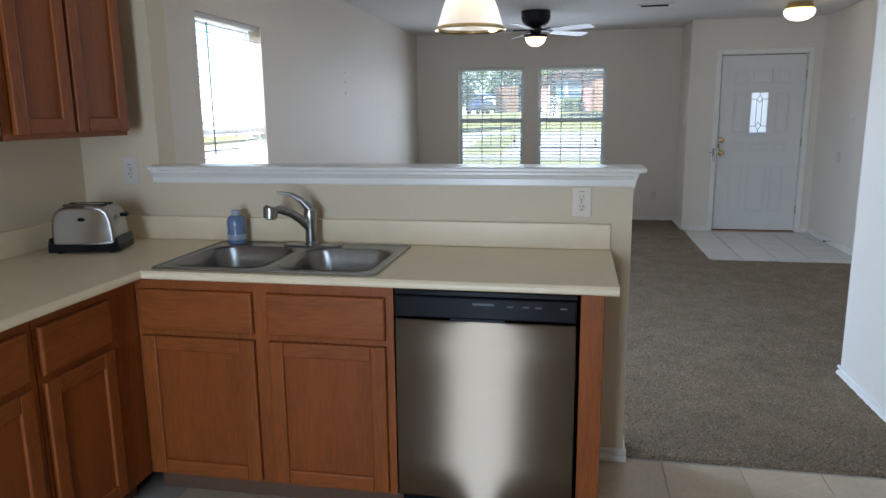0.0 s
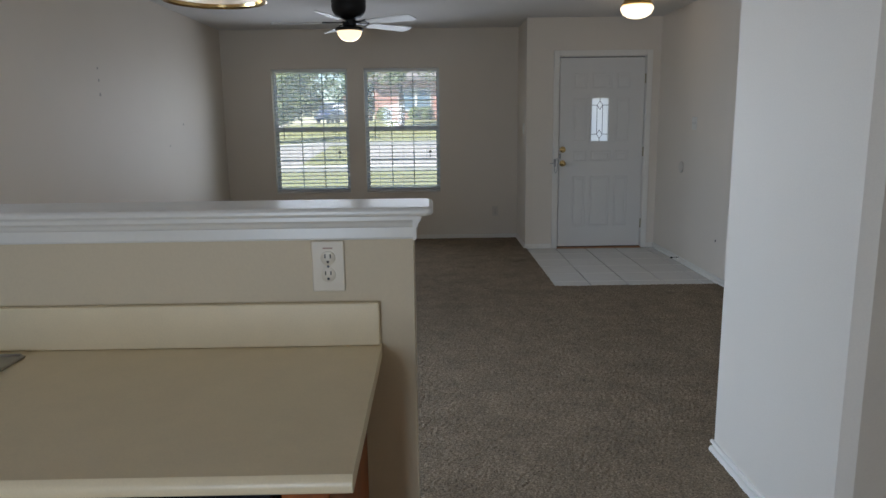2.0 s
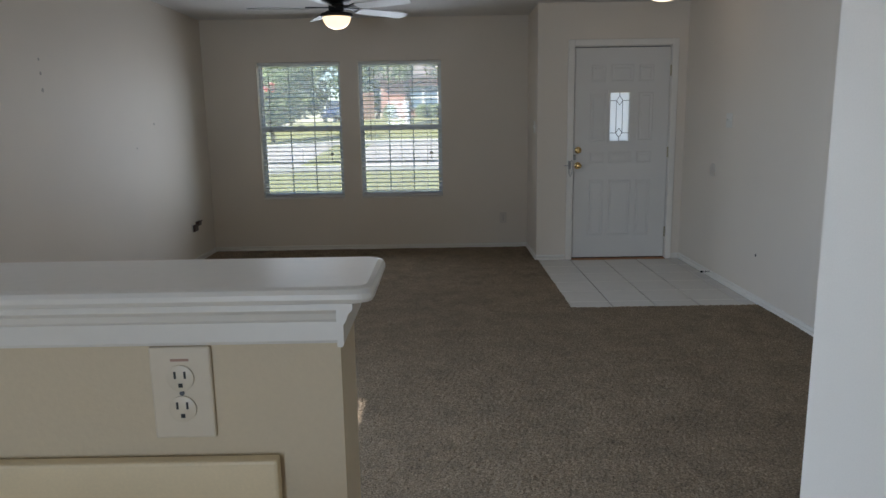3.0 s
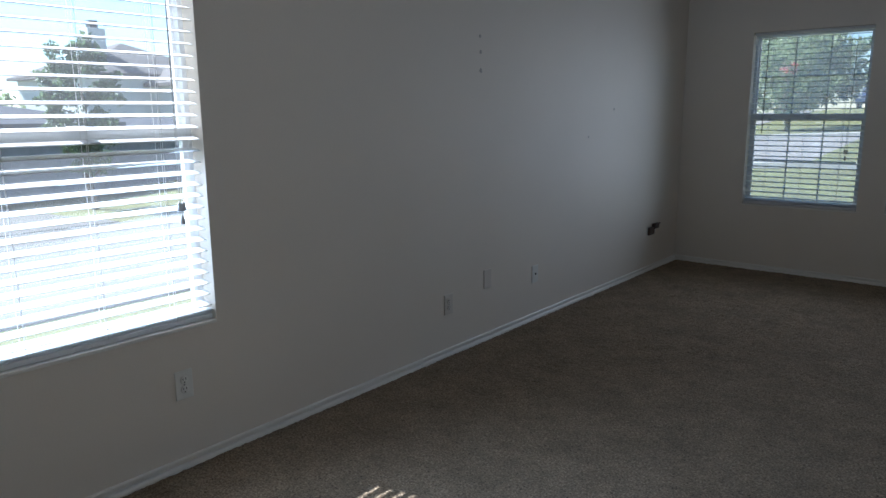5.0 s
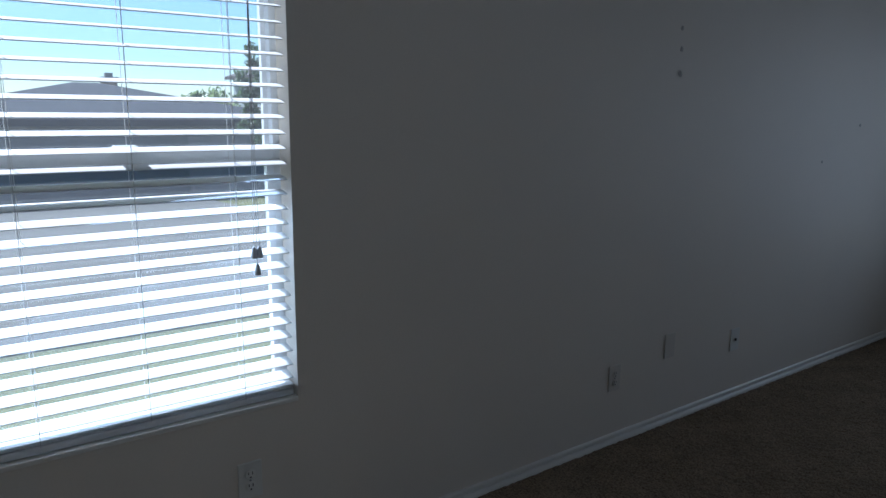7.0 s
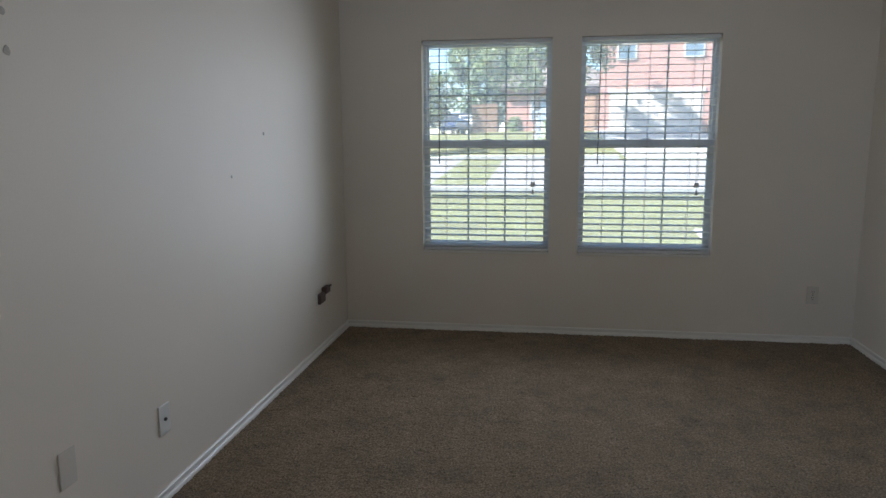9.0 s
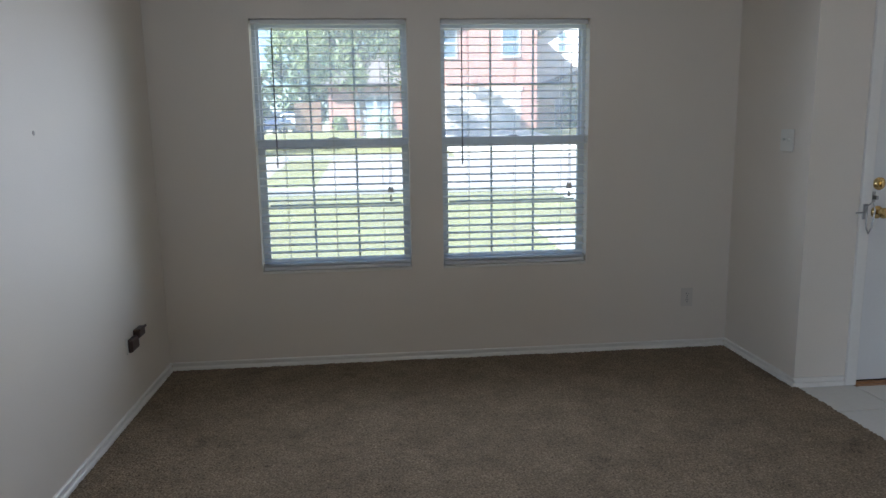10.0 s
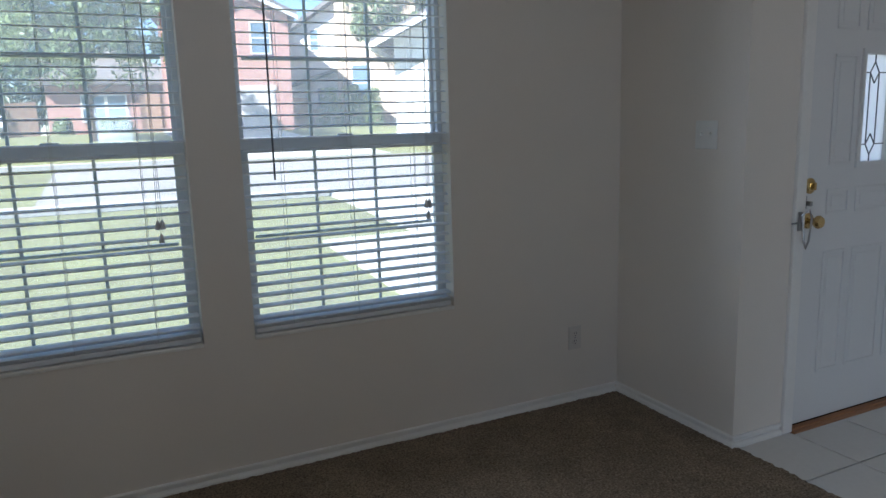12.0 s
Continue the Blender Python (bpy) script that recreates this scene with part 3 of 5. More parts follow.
# ---- front door ----
def front_door():
    d = thing("door_1", "white panelled front door, closed, with small leaded glass", "door", pose(3.782, DOORY, 0.02), kind="structure")
    w, h = 0.916, 2.03
    gx0, gx1, gz0, gz1 = 0.348, 0.534, 1.145, 1.602
    y0, y1 = 0.012, 0.052
    slab = bmesh.new()
    for a, b, z0, z1 in holed(0.005, w - 0.005, 0, h - 0.010, [(gx0, gx1, gz0, gz1)]):
        box(slab, a, b, y0, y1, z0, z1)
    part("door_slab", slab, DOORP, d)
    part("weatherstrip", boxes((0.0, 0.014, y1 + 0.001, y1 + 0.012, 0, h), (w - 0.014, w, y1 + 0.001, y1 + 0.012, 0, h), (0.014, w - 0.014, y1 + 0.001, y1 + 0.012, h - 0.018, h)), BLACK, d, "black rubber seal")
    rows = [((0.155, 0.30), (0.345, 0.565), (0.612, 0.757), 0.22, 0.77), ((0.155, 0.30), (0.345, 0.565), (0.612, 0.757), 0.93, 1.04),
            ((0.155, 0.30), None, (0.612, 0.757), 1.14, 1.60), ((0.155, 0.30), (0.345, 0.565), (0.612, 0.757), 1.70, 1.86)]
    for c0, c1, c2, z0, z1 in rows:
        for col in (c0, c1, c2):
            if not col:
                continue
            a, b = col
            ring = boxes((a, b, y0 - 0.007, y0 + 0.001, z0, z0 + 0.013), (a, b, y0 - 0.007, y0 + 0.001, z1 - 0.013, z1),
                         (a, a + 0.013, y0 - 0.0069, y0 + 0.001, z0 + 0.013, z1 - 0.013), (b - 0.013, b, y0 - 0.0069, y0 + 0.001, z0 + 0.013, z1 - 0.013))
            box(ring, a + 0.03, b - 0.03, y0 - 0.004, y0 + 0.001, z0 + 0.03, z1 - 0.03)
            bevelled(ring, 0.0028, 1)
            part("door_panel", ring, DOORP, d)
    g = boxes((gx0 - 0.022, gx1 + 0.022, y0 - 0.010, y0 + 0.002, gz0 - 0.022, gz0), (gx0 - 0.022, gx1 + 0.022, y0 - 0.010, y0 + 0.002, gz1, gz1 + 0.022),
              (gx0 - 0.022, gx0, y0 - 0.010, y0 + 0.002, gz0, gz1), (gx1, gx1 + 0.022, y0 - 0.010, y0 + 0.002, gz0, gz1))
    part("lite_frame", g, DOORP, d)
    pane = part("leaded_pane", boxes((gx0, gx1, 0.028, 0.032, gz0, gz1)), LEADED, d, "obscure leaded glass")
    pane.visible_shadow = False
    cx, cz0, cz1 = (gx0 + gx1) / 2, gz0, gz1
    lines = []
    for s, z in ((1, gz0), (-1, gz1)):
        a = z + s * 0.03
        lines += [((cx, a), (cx + 0.03, a + s * 0.045)), ((cx, a), (cx - 0.03, a + s * 0.045)), ((cx + 0.03, a + s * 0.045), (cx, a + s * 0.09)),
                  ((cx - 0.03, a + s * 0.045), (cx, a + s * 0.09)), ((gx0, a + s * 0.045), (cx - 0.03, a + s * 0.045)), ((gx1, a + s * 0.045), (cx + 0.03, a + s * 0.045)),
                  ((cx, z), (cx, a))]
    lines += [((cx - 0.03, gz0 + 0.075), (cx - 0.03, gz1 - 0.075)), ((cx + 0.03, gz0 + 0.075), (cx + 0.03, gz1 - 0.075))]
    for (ax, az), (bx, bz) in lines:
        part("came", tube([(ax, 0.0265, az), (bx, 0.0265, bz)], 0.003, 6), CAME, d)
    for z, n in ((0.912, "door_knob"), (1.06, "deadbolt")):
        k = part(n, revolve([(0.033, 0), (0.033, -0.006), (0.026, -0.011), (0.012, -0.014)], 24, "y"), BRASS, d, "polished brass", at=pose(0.045, y0, z), smooth=True)
        if n == "door_knob":
            part("knob", revolve([(0.011, -0.012), (0.011, -0.03), (0.018, -0.036), (0.027, -0.047), (0.028, -0.056), (0.022, -0.066), (0.01, -0.07)], 24, "y"), BRASS, k, smooth=True)
        else:
            part("thumb_turn", boxes((-0.005, 0.005, -0.032, -0.012, -0.016, 0.016), bevel=0.003), BRASS, k)
    for z in (0.25, 1.03, 1.80):
        part("hinge", tube([(w - 0.001, y0 - 0.006, z - 0.05), (w - 0.001, y0 - 0.006, z + 0.05)], 0.007, 10), BRASSW, d, "dulled brass hinge")
    part("door_sweep", boxes((0.002, w - 0.002, y0 + 0.002, y1, -0.014, 0.0)), BLACK, d, "black rubber sweep")
    return d


front_door()
solid("door_casing", boxes((3.717, 3.777, DOORY - 0.016, DOORY + 0.004, 0, 2.115), (4.703, 4.763, DOORY - 0.016, DOORY + 0.004, 0, 2.115),
                           (3.777, 4.703, DOORY - 0.016, DOORY + 0.004, 2.055, 2.115), bevel=0.005), TRIM, "white painted casing round the front door", "trim", "structure")
solid("door_jamb", boxes((3.776, 3.7815, DOORY + 0.004, DOORY + T, 0, 2.054), (4.6985, 4.704, DOORY + 0.004, DOORY + T, 0, 2.054),
                         (3.7815, 4.6985, DOORY + 0.004, DOORY + T, 2.049, 2.054)), TRIM, "white painted jamb of the front door", "trim", "structure")
solid("door_threshold", boxes((3.777, 4.703, DOORY - 0.035, DOORY + T, -0.006, 0.005), (3.777, 4.703, DOORY - 0.012, DOORY + T - 0.01, 0.005, 0.012), bevel=0.003), OAK, "orange-brown oak threshold under the front door", "threshold", "structure")

guard = thing("door_guard", "nickel swing-bar door guard on the jamb", "door hardware", pose(3.748, DOORY - 0.016, 0.93))
part("guard_plate", boxes((-0.02, 0.006, -0.006, 0, -0.03, 0.05), bevel=0.003), NICKEL, guard)
part("guard_bar", tube([(-0.012, -0.012, 0.035), (0.012, -0.03, 0.06), (0.022, -0.035, 0.02), (0.012, -0.034, -0.07), (-0.004, -0.033, -0.10), (-0.016, -0.032, -0.07), (-0.014, -0.02, 0.0)], 0.0045, 8, True), NICKEL, guard)
part("guard_pin", tube([(-0.06, -0.008, 0.005), (0.0, -0.008, 0.005)], 0.004, 8), NICKEL, guard)
part("keeper", boxes((0.035, 0.062, 0.02, 0.026, 0.055, 0.11), (0.042, 0.055, -0.012, 0.02, 0.07, 0.09), bevel=0.004), NICKEL, guard)


# ---- plates on the walls ----
def rounded_plate(w, h, t=0.006):
    bm = bmesh.new()
    box(bm, -w / 2, w / 2, -t, 0, -h / 2, h / 2)
    return bevelled(bm, 0.0035, 2)


def outlet(m, label, slots=True, mat=PLATE):
    o = thing("wall_outlet", label, "outlet", m, "wall outlets")
    part("cover_plate", rounded_plate(0.075, 0.118), mat, o)
    if slots:
        for s in (1, -1):
            r = part("receptacle", revolve([(0.0165, 0), (0.0165, -0.0025), (0.015, -0.003)], 20, "y"), mat, o, at=pose(0, -0.006, s * 0.0195), smooth=True)
            for x in (-0.006, 0.006):
                part("slot", boxes((x - 0.0013, x + 0.0013, -0.0036, -0.0028, 0.000, 0.009)), SLOT, r)
            part("ground_hole", boxes((-0.0025, 0.0025, -0.0036, -0.0028, -0.011, -0.006)), SLOT, r)
        part("screw", revolve([(0.003, -0.006), (0.003, -0.0072), (0.002, -0.0076)], 10, "y"), GREYT, o)
    return o


def on_left(y, z):
    return pose(0, y, z, 0, 0, 90)


bar_outlet = outlet(pose(2.178, HALFY, 1.075), "ivory duplex outlet on the half wall above the counter", mat=IVORY)
part("print", boxes((-0.011, 0.011, -0.0066, -0.0058, 0.0405, 0.0435)), REDPRINT, bar_outlet, "faded red printed line")
outlet(on_left(-5.0, 0.352), "white duplex outlet under the side window")
outlet(on_left(-3.365, 0.315), "off-white duplex outlet low on the long wall", mat=PAINTED)
outlet(pose(3.164, 0, 0.33), "off-white duplex outlet low on the window wall", mat=PAINTED)
cable = outlet(on_left(-2.454, 0.323), "white cable plate low on the long wall", slots=False)
part("coax_jack", revolve([(0.007, -0.006), (0.007, -0.012), (0.004, -0.013)], 12, "y"), SLOT, cable, "dark cable socket", at=pose(0, 0, 0), smooth=True)
blank = outlet(on_left(-2.99, 0.392), "painted-over blank plate low on the long wall", slots=False, mat=PAINTED)
outlet(pose(0.238, HALFY, 1.19), "cream outlet plate on the kitchen wall end", mat=PAINTED)


def switch(m, gangs, label, mat=PLATE):
    s = thing("light_switch", label, "switch", m, "light switches")
    part("cover_plate", rounded_plate(0.07 + 0.046 * (gangs - 1), 0.116), mat, s)
    for i in range(gangs):
        x = (i - (gangs - 1) / 2) * 0.046
        part("toggle", boxes((x - 0.005, x + 0.005, -0.017, -0.005, -0.002, 0.012), bevel=0.002), mat, s)
    return s


switch(pose(3.43, -0.545, 1.305, 0, 0, -90), 2, "white double light switch on the return wall")
switch(pose(ENTRYX, -1.80, 1.35, 0, 0, -90), 2, "white double light switch by the entry")
chime = thing("wall_disc", "round off-white blank cover on the entry wall", "cover plate", pose(ENTRYX, -1.51, 0.93, 0, 0, -90))
part("cover", revolve([(0.055, 0), (0.055, -0.008), (0.045, -0.014), (0.01, -0.016)], 28, "y"), PAINTED, chime, smooth=True)
stop = thing("door_stop", "spring door stop on the entry baseboard", "door stop", pose(ENTRYX - 0.012, -1.586, 0.045, 0, 0, -90))
part("spring", tube([(0.006 * math.cos(i * 0.9), -0.062 * i / 60, 0.006 * math.sin(i * 0.9)) for i in range(61)], 0.0014, 5), BLACKM, stop)
part("tip", revolve([(0.008, -0.062), (0.009, -0.066), (0.008, -0.08), (0.005, -0.082)], 12, "y"), BLACK, stop, "black rubber tip", smooth=True)


def spot(y, z, r):
    bm = revolve([(r, 0), (r * 0.9, -0.002), (r * 0.3, -0.0035)], 12, "y")
    for v in bm.verts:
        k = 1 + 0.35 * noise.noise(v.co * 90 + Vector((y, z, 0)) * 7)
        v.co.x, v.co.z = v.co.x * k, v.co.z * k
    return solid("wall_mark", bm, PUTTY, "grey-brown spackled nail mark on the long wall", "wall mark", m=on_left(y, z), group="nail marks", smooth=True)


for y, z, r in ((-3.057, 1.618, 0.014), (-3.06, 1.72, 0.011), (-3.065, 1.806, 0.009), (-1.377, 1.398, 0.009), (-1.765, 1.203, 0.007)):
    spot(y, z, r)
solid("wall_hole", revolve([(0.011, 0), (0.010, -0.002), (0.004, -0.0025)], 10, "y"), SLOT, "small dark hole in the entry wall", "wall mark", m=pose(ENTRYX, -2.42, 0.353, 0, 0, -90))

# broken bronze plate near the corner
brk = thing("wall_bracket", "broken dark bronze wall plate near the corner", "bracket", on_left(-0.575, 0.372))
part("plate_upper", boxes((0.0, 0.095, -0.034, 0, 0.002, 0.048), bevel=0.008), BROWN, brk)
part("plate_lip", boxes((-0.004, 0.099, -0.040, -0.030, 0.040, 0.052), bevel=0.003), BROWN, brk)
part("plate_lower", boxes((-0.092, 0.022, -0.026, 0, -0.046, 0.024), bevel=0.012, seg=3), BROWN, brk)
part("exposed_back", boxes((0.024, 0.085, -0.004, 0, -0.036, 0.001), bevel=0.0015), PLATE, brk, "torn pale backing")
part("rim", boxes((-0.104, -0.094, -0.008, 0, -0.050, 0.034), bevel=0.002), PLATE, brk)


# ---- kitchen ----
def cabinet_door(parent, m, w, h, t=0.019, rail=0.054):
    """A framed door, front towards -y, from its lower corner, with a recessed panel."""
    door = part("cabinet_door", boxes((rail - 0.004, w - rail + 0.004, 0.010, t - 0.002, rail - 0.004, h - rail + 0.004)), WOODP, parent, at=m)
    for name, x0, x1, z0, z1 in (("stile", 0, rail, 0, h), ("stile", w - rail, w, 0, h), ("rail", rail, w - rail, 0, rail), ("rail", rail, w - rail, h - rail, h)):
        piece = boxes((x0, x1, 0 if name == "stile" else 0.0004, t, z0, z1))
        edges = [e for e in piece.edges if all(v.co.y < 0.001 for v in e.verts)]
        bmesh.ops.bevel(piece, geom=edges, offset=0.005, segments=2, affect="EDGES", profile=0.5)
        part(name, piece, WOOD if name == "stile" else WOODH, door)
    return door


def drawer_front(w, h, t=0.019):
    bm = bmesh.new()
    box(bm, 0, w, 0, t, 0, h)
    edges = [e for e in bm.edges if all(v.co.y < 1e-6 for v in e.verts)]
    bmesh.ops.bevel(bm, geom=edges, offset=0.008, segments=3, affect="EDGES", profile=0.5)
    return bm


def base_cabinet(m, w, fronts, label, depth=0.58, hollow=False):
    """Front face frame at y = 0, towards -y; fronts: (x0, x1) of each column."""
    c = thing("base_cabinet", label, "cabinet", m, "base cabinets")
    z1 = 0.859
    body = boxes((0, w, 0.019, depth, 0.10, 0.66 if hollow else z1))
    if hollow:
        for row in ((0, 0.018, 0.0195, depth, 0.66, z1), (w - 0.018, w, 0.0195, depth, 0.66, z1), (0.018, w - 0.018, depth - 0.012, depth, 0.66, z1)):
            box(body, *row)
    part("body", body, WOOD, c)
    xs = [0] + [v for f in fronts for v in f] + [w]
    frame_rows = [(0, w, 0, 0.019, z1 - 0.07, z1), (0, w, 0, 0.0189, 0.10, 0.135), (0, w, 0, 0.0188, 0.61, 0.69)]
    frame_rows += [(a - (0.0 if i == 0 else 0.012), b + (0.0 if i == len(xs) // 2 - 1 else 0.012), 0.0003, 0.0187, 0.135, z1 - 0.07) for i, (a, b) in enumerate(zip(xs[::2], xs[1::2]))]
    part("face_frame", boxes(*frame_rows), WOOD, c)
    part("toe_kick", boxes((0, w, 0.075, 0.09, 0, 0.10)), TOE_ENTRY, c)
    for a, b in fronts:
        part("drawer_front", drawer_front(b - a, 0.150), WOODH, c, at=pose(a, -0.0195, 0.668))
        cabinet_door(c, pose(a, -0.0195, 0.112), b - a, 0.534)
    return c


PENY = -7.315
base_cabinet(pose(0.60, PENY, 0), 0.965, [(0.028, 0.462), (0.515, 0.938)], "orange-brown maple sink cabinet with two doors", hollow=True)
base_cabinet(pose(0.61, -7.81, 0, 0, 0, 90), 0.49, [(0.012, 0.327)], "orange-brown maple corner cabinet with one drawer")
base_cabinet(pose(0.61, -8.27, 0, 0, 0, 90), 0.455, [(0.04, 0.422)], "orange-brown maple base cabinet with one drawer")
base_cabinet(pose(0.61, -9.05, 0, 0, 0, 90), 0.775, [(0.04, 0.37), (0.405, 0.735)], "orange-brown maple double base cabinet")
end = thing("cabinet_end_panel", "orange-brown wooden end panel beside the dishwasher", "cabinet panel")
part("front_stile", boxes((2.180, 2.254, PENY - 0.004, PENY + 0.015, 0, 0.860), bevel=0.003), WOOD, end)
part("side_panel", boxes((2.182, 2.253, PENY + 0.015, HALFY - 0.004, 0, 0.860)), WOOD, end)


def upper_cabinet(m, w, label):
    c = thing("wall_cabinet", label, "cabinet", m, "wall cabinets")
    h, d = 0.76, 0.305
    part("body", boxes((0, w, 0.019, d, 0, h)), WOOD, c)
    part("face_frame", boxes((0, 0.04, 0, 0.019, 0, h), (w - 0.04, w, 0, 0.019, 0, h), (0.04, w - 0.04, 0, 0.0189, 0, 0.03), (0.04, w - 0.04, 0, 0.0189, h - 0.04, h),
                             (w / 2 - 0.02, w / 2 + 0.02, 0.0003, 0.0187, 0.03, h - 0.04)), WOOD, c)
    for a, b in ((0.044, w / 2 - 0.004), (w / 2 + 0.018, w - 0.012)):
        cabinet_door(c, pose(a, -0.0195, 0.019), b - a, h - 0.034)
    return c


upper_cabinet(pose(0.325, -7.515, 1.345, 0, 0, 90), 0.648, "reddish-brown maple wall cabinet with two closed doors")
upper_cabinet(pose(0.325, -8.175, 1.345, 0, 0, 90), 0.648, "orange-brown maple wall cabinet with two closed doors")

# worktop: an L with the sink cut out
CZ0, CZ1 = 0.861, 0.890
SX0, SX1, SY0, SY1 = 0.705, 1.485, -7.305, -6.82
CY = -7.348
top = thing("worktop", "cream laminate L-shaped worktop with backsplash", "worktop")
bm = bmesh.new()
for a, b, y0, y1 in ((0.003, 0.655, -9.05, CY), (0.003, SX0, CY, HALFY - 0.003), (SX1, 2.295, CY, HALFY - 0.003), (SX0, SX1, CY, SY0), (SX0, SX1, SY1, HALFY - 0.003)):
    box(bm, a, b, y0, y1, CZ0, CZ1)
bmesh.ops.remove_doubles(bm, verts=bm.verts, dist=1e-5)
part("top", bm, COUNTER, top)
NOSE = [(0, CZ0), (0.008, CZ0), (0.014, CZ0 + 0.004), (0.016, CZ0 + 0.014), (0.013, CZ1 - 0.006), (0.006, CZ1 + 0.0005), (0, CZ1 + 0.0005)]
part("front_edge", extrude(NOSE, 0.655, 2.295, lambda u, v, w: (w, CY - u, v)), COUNTER, top, smooth=True)
part("side_edge", extrude(NOSE, -9.05, CY - 0.0, lambda u, v, w: (0.655 + u, w, v)), COUNTER, top, smooth=True)
part("backsplash", boxes((0.024, 2.292, HALFY - 0.022, HALFY - 0.002, CZ1 + 0.0005, 0.992), bevel=0.004), COUNTER, top)
part("side_splash", boxes((0.002, 0.022, -9.05, HALFY - 0.024, CZ1 + 0.0005, 0.992), bevel=0.004), COUNTER, top)


def sink():
    s = thing("kitchen_sink", "double-bowl stainless steel sink set in the worktop", "sink")
    z = CZ1 + 0.004
    x0, x1, y0, y1 = 0.685, 1.503, -7.322, -6.80
    bowls = ((0.722, 1.075), (1.115, 1.468))
    by0, by1 = -7.275, -6.895
    rim = bmesh.new()
    n = 6
    for a, b, c, d in ((x0, x1, y0, by0), (x0, x1, by1, y1), (x0, bowls[0][0], by0, by1), (bowls[0][1], bowls[1][0], by0, by1), (bowls[1][1], x1, by0, by1)):
        box(rim, a, b, c, d, z - 0.0035, z)
    part("deck", rim, SINKM, s)
    part("rim_bead", tube([(x0 + 0.01, y0, z), (x1 - 0.01, y0, z), (x1, y0 + 0.01, z), (x1, y1 - 0.01, z), (x1 - 0.01, y1, z), (x0 + 0.01, y1, z), (x0, y1 - 0.01, z), (x0, y0 + 0.01, z)], 0.0045, 8, True), SINKM, s, smooth=True)
    for a, b in bowls:
        bm = bmesh.new()
        rings = []
        for inset, dz, r in ((-0.003, 0.002, 0.07), (0.004, -0.006, 0.075), (0.012, -0.06, 0.08), (0.02, -0.13, 0.085), (0.035, -0.16, 0.09), (0.07, -0.172, 0.08)):
            ring = []
            cx0, cx1, cy0, cy1 = a + inset, b - inset, by0 + inset, by1 - inset
            for qx, qy, st in ((cx1 - r, cy1 - r, 0), (cx0 + r, cy1 - r, 90), (cx0 + r, cy0 + r, 180), (cx1 - r, cy0 + r, 270)):
                for k in range(n + 1):
                    g = radians(st + 90 * k / n)
                    ring.append(bm.verts.new((qx + r * math.cos(g), qy + r * math.sin(g), z + dz)))
            rings.append(ring)
        for lo, hi in zip(rings, rings[1:]):
            for k in range(len(lo)):
                j = (k + 1) % len(lo)
                bm.faces.new((lo[j], lo[k], hi[k], hi[j]))
        bm.faces.new(rings[-1])
        # flat corners between the round bowl mouth and the square cut
        for (sx, sy), st in (((b, by1), 0), ((a, by1), 90), ((a, by0), 180), ((b, by0), 270)):
            q = st // 90
            c = bm.verts.new((sx, sy, z - 0.0005))
            arc = [bm.verts.new((v.co.x, v.co.y, z - 0.0005)) for v in rings[1][q * (n + 1):(q + 1) * (n + 1)]]
            for u, v in zip(arc, arc[1:]):
                bm.faces.new((c, u, v))
        bmesh.ops.recalc_face_normals(bm, faces=bm.faces)
        part("bowl", bm, SINKM, s, smooth=True)
        part("drain", revolve([(0.04, z - 0.171), (0.04, z - 0.168), (0.03, z - 0.167), (0.012, z - 0.1705)], 24), NICKEL, s, at=pose((a + b) / 2, (by0 + by1) / 2, 0), smooth=True)
    return s


sink()
fau = thing("kitchen_faucet", "single-lever satin nickel faucet with pull-out spout", "faucet", Matrix.Translation((1.10, -6.846, CZ1 + 0.004)) @ Matrix.Diagonal((0.94, 0.94, 0.92, 1)))
part("deck_plate", boxes((-0.12, 0.12, -0.028, 0.028, 0, 0.008), bevel=0.0035), NICKEL, fau)
part("body", revolve([(0.030, 0.008), (0.030, 0.014), (0.024, 0.022), (0.024, 0.09), (0.027, 0.12), (0.029, 0.145), (0.026, 0.162), (0.012, 0.172)], 24), NICKEL, fau, smooth=True)
part("spout", tube([(0, 0, 0.075), (-0.035, -0.03, 0.125), (-0.07, -0.06, 0.158), (-0.10, -0.086, 0.172), (-0.118, -0.102, 0.170)], [0.018, 0.019, 0.019, 0.018, 0.017], 16), NICKEL, fau, smooth=True)
part("spray_head", tube([(-0.128, -0.110, 0.190), (-0.130, -0.112, 0.183), (-0.132, -0.114, 0.140), (-0.132, -0.114, 0.134)], [0.022, 0.030, 0.029, 0.024], 20), NICKEL, fau, smooth=True)
part("lever", tube([(0.0, 0, 0.165), (-0.03, -0.015, 0.205), (-0.07, -0.035, 0.232), (-0.125, -0.06, 0.245)], [0.020, 0.015, 0.009, 0.005], 14), NICKEL, fau, smooth=True)
part("side_cap", revolve([(0.024, 0), (0.024, 0.006), (0.018, 0.010), (0.004, 0.012)], 20), NICKEL, fau, at=pose(0.115, -0.004, 0.004), smooth=True)

soap = thing("dish_soap_bottle", "small translucent blue spray bottle behind the sink", "bottle", Matrix.Translation((0.768, -6.835, CZ1 + 0.0045)) @ Matrix.Diagonal((1.12, 1.12, 0.94, 1)))
part("bottle", revolve([(0.030, 0), (0.034, 0.004), (0.0345, 0.05), (0.033, 0.065), (0.0345, 0.08), (0.034, 0.104), (0.028, 0.119), (0.017, 0.127)], 24), SOAP, soap, smooth=True)
part("cap", revolve([(0.016, 0.126), (0.017, 0.130), (0.016, 0.147), (0.010, 0.151)], 24), CAPB, soap, smooth=True)
part("label_band", revolve([(0.0353, 0.02), (0.0353, 0.045)], 24, cap=False), CAPB, soap, "paler blue label", smooth=True)

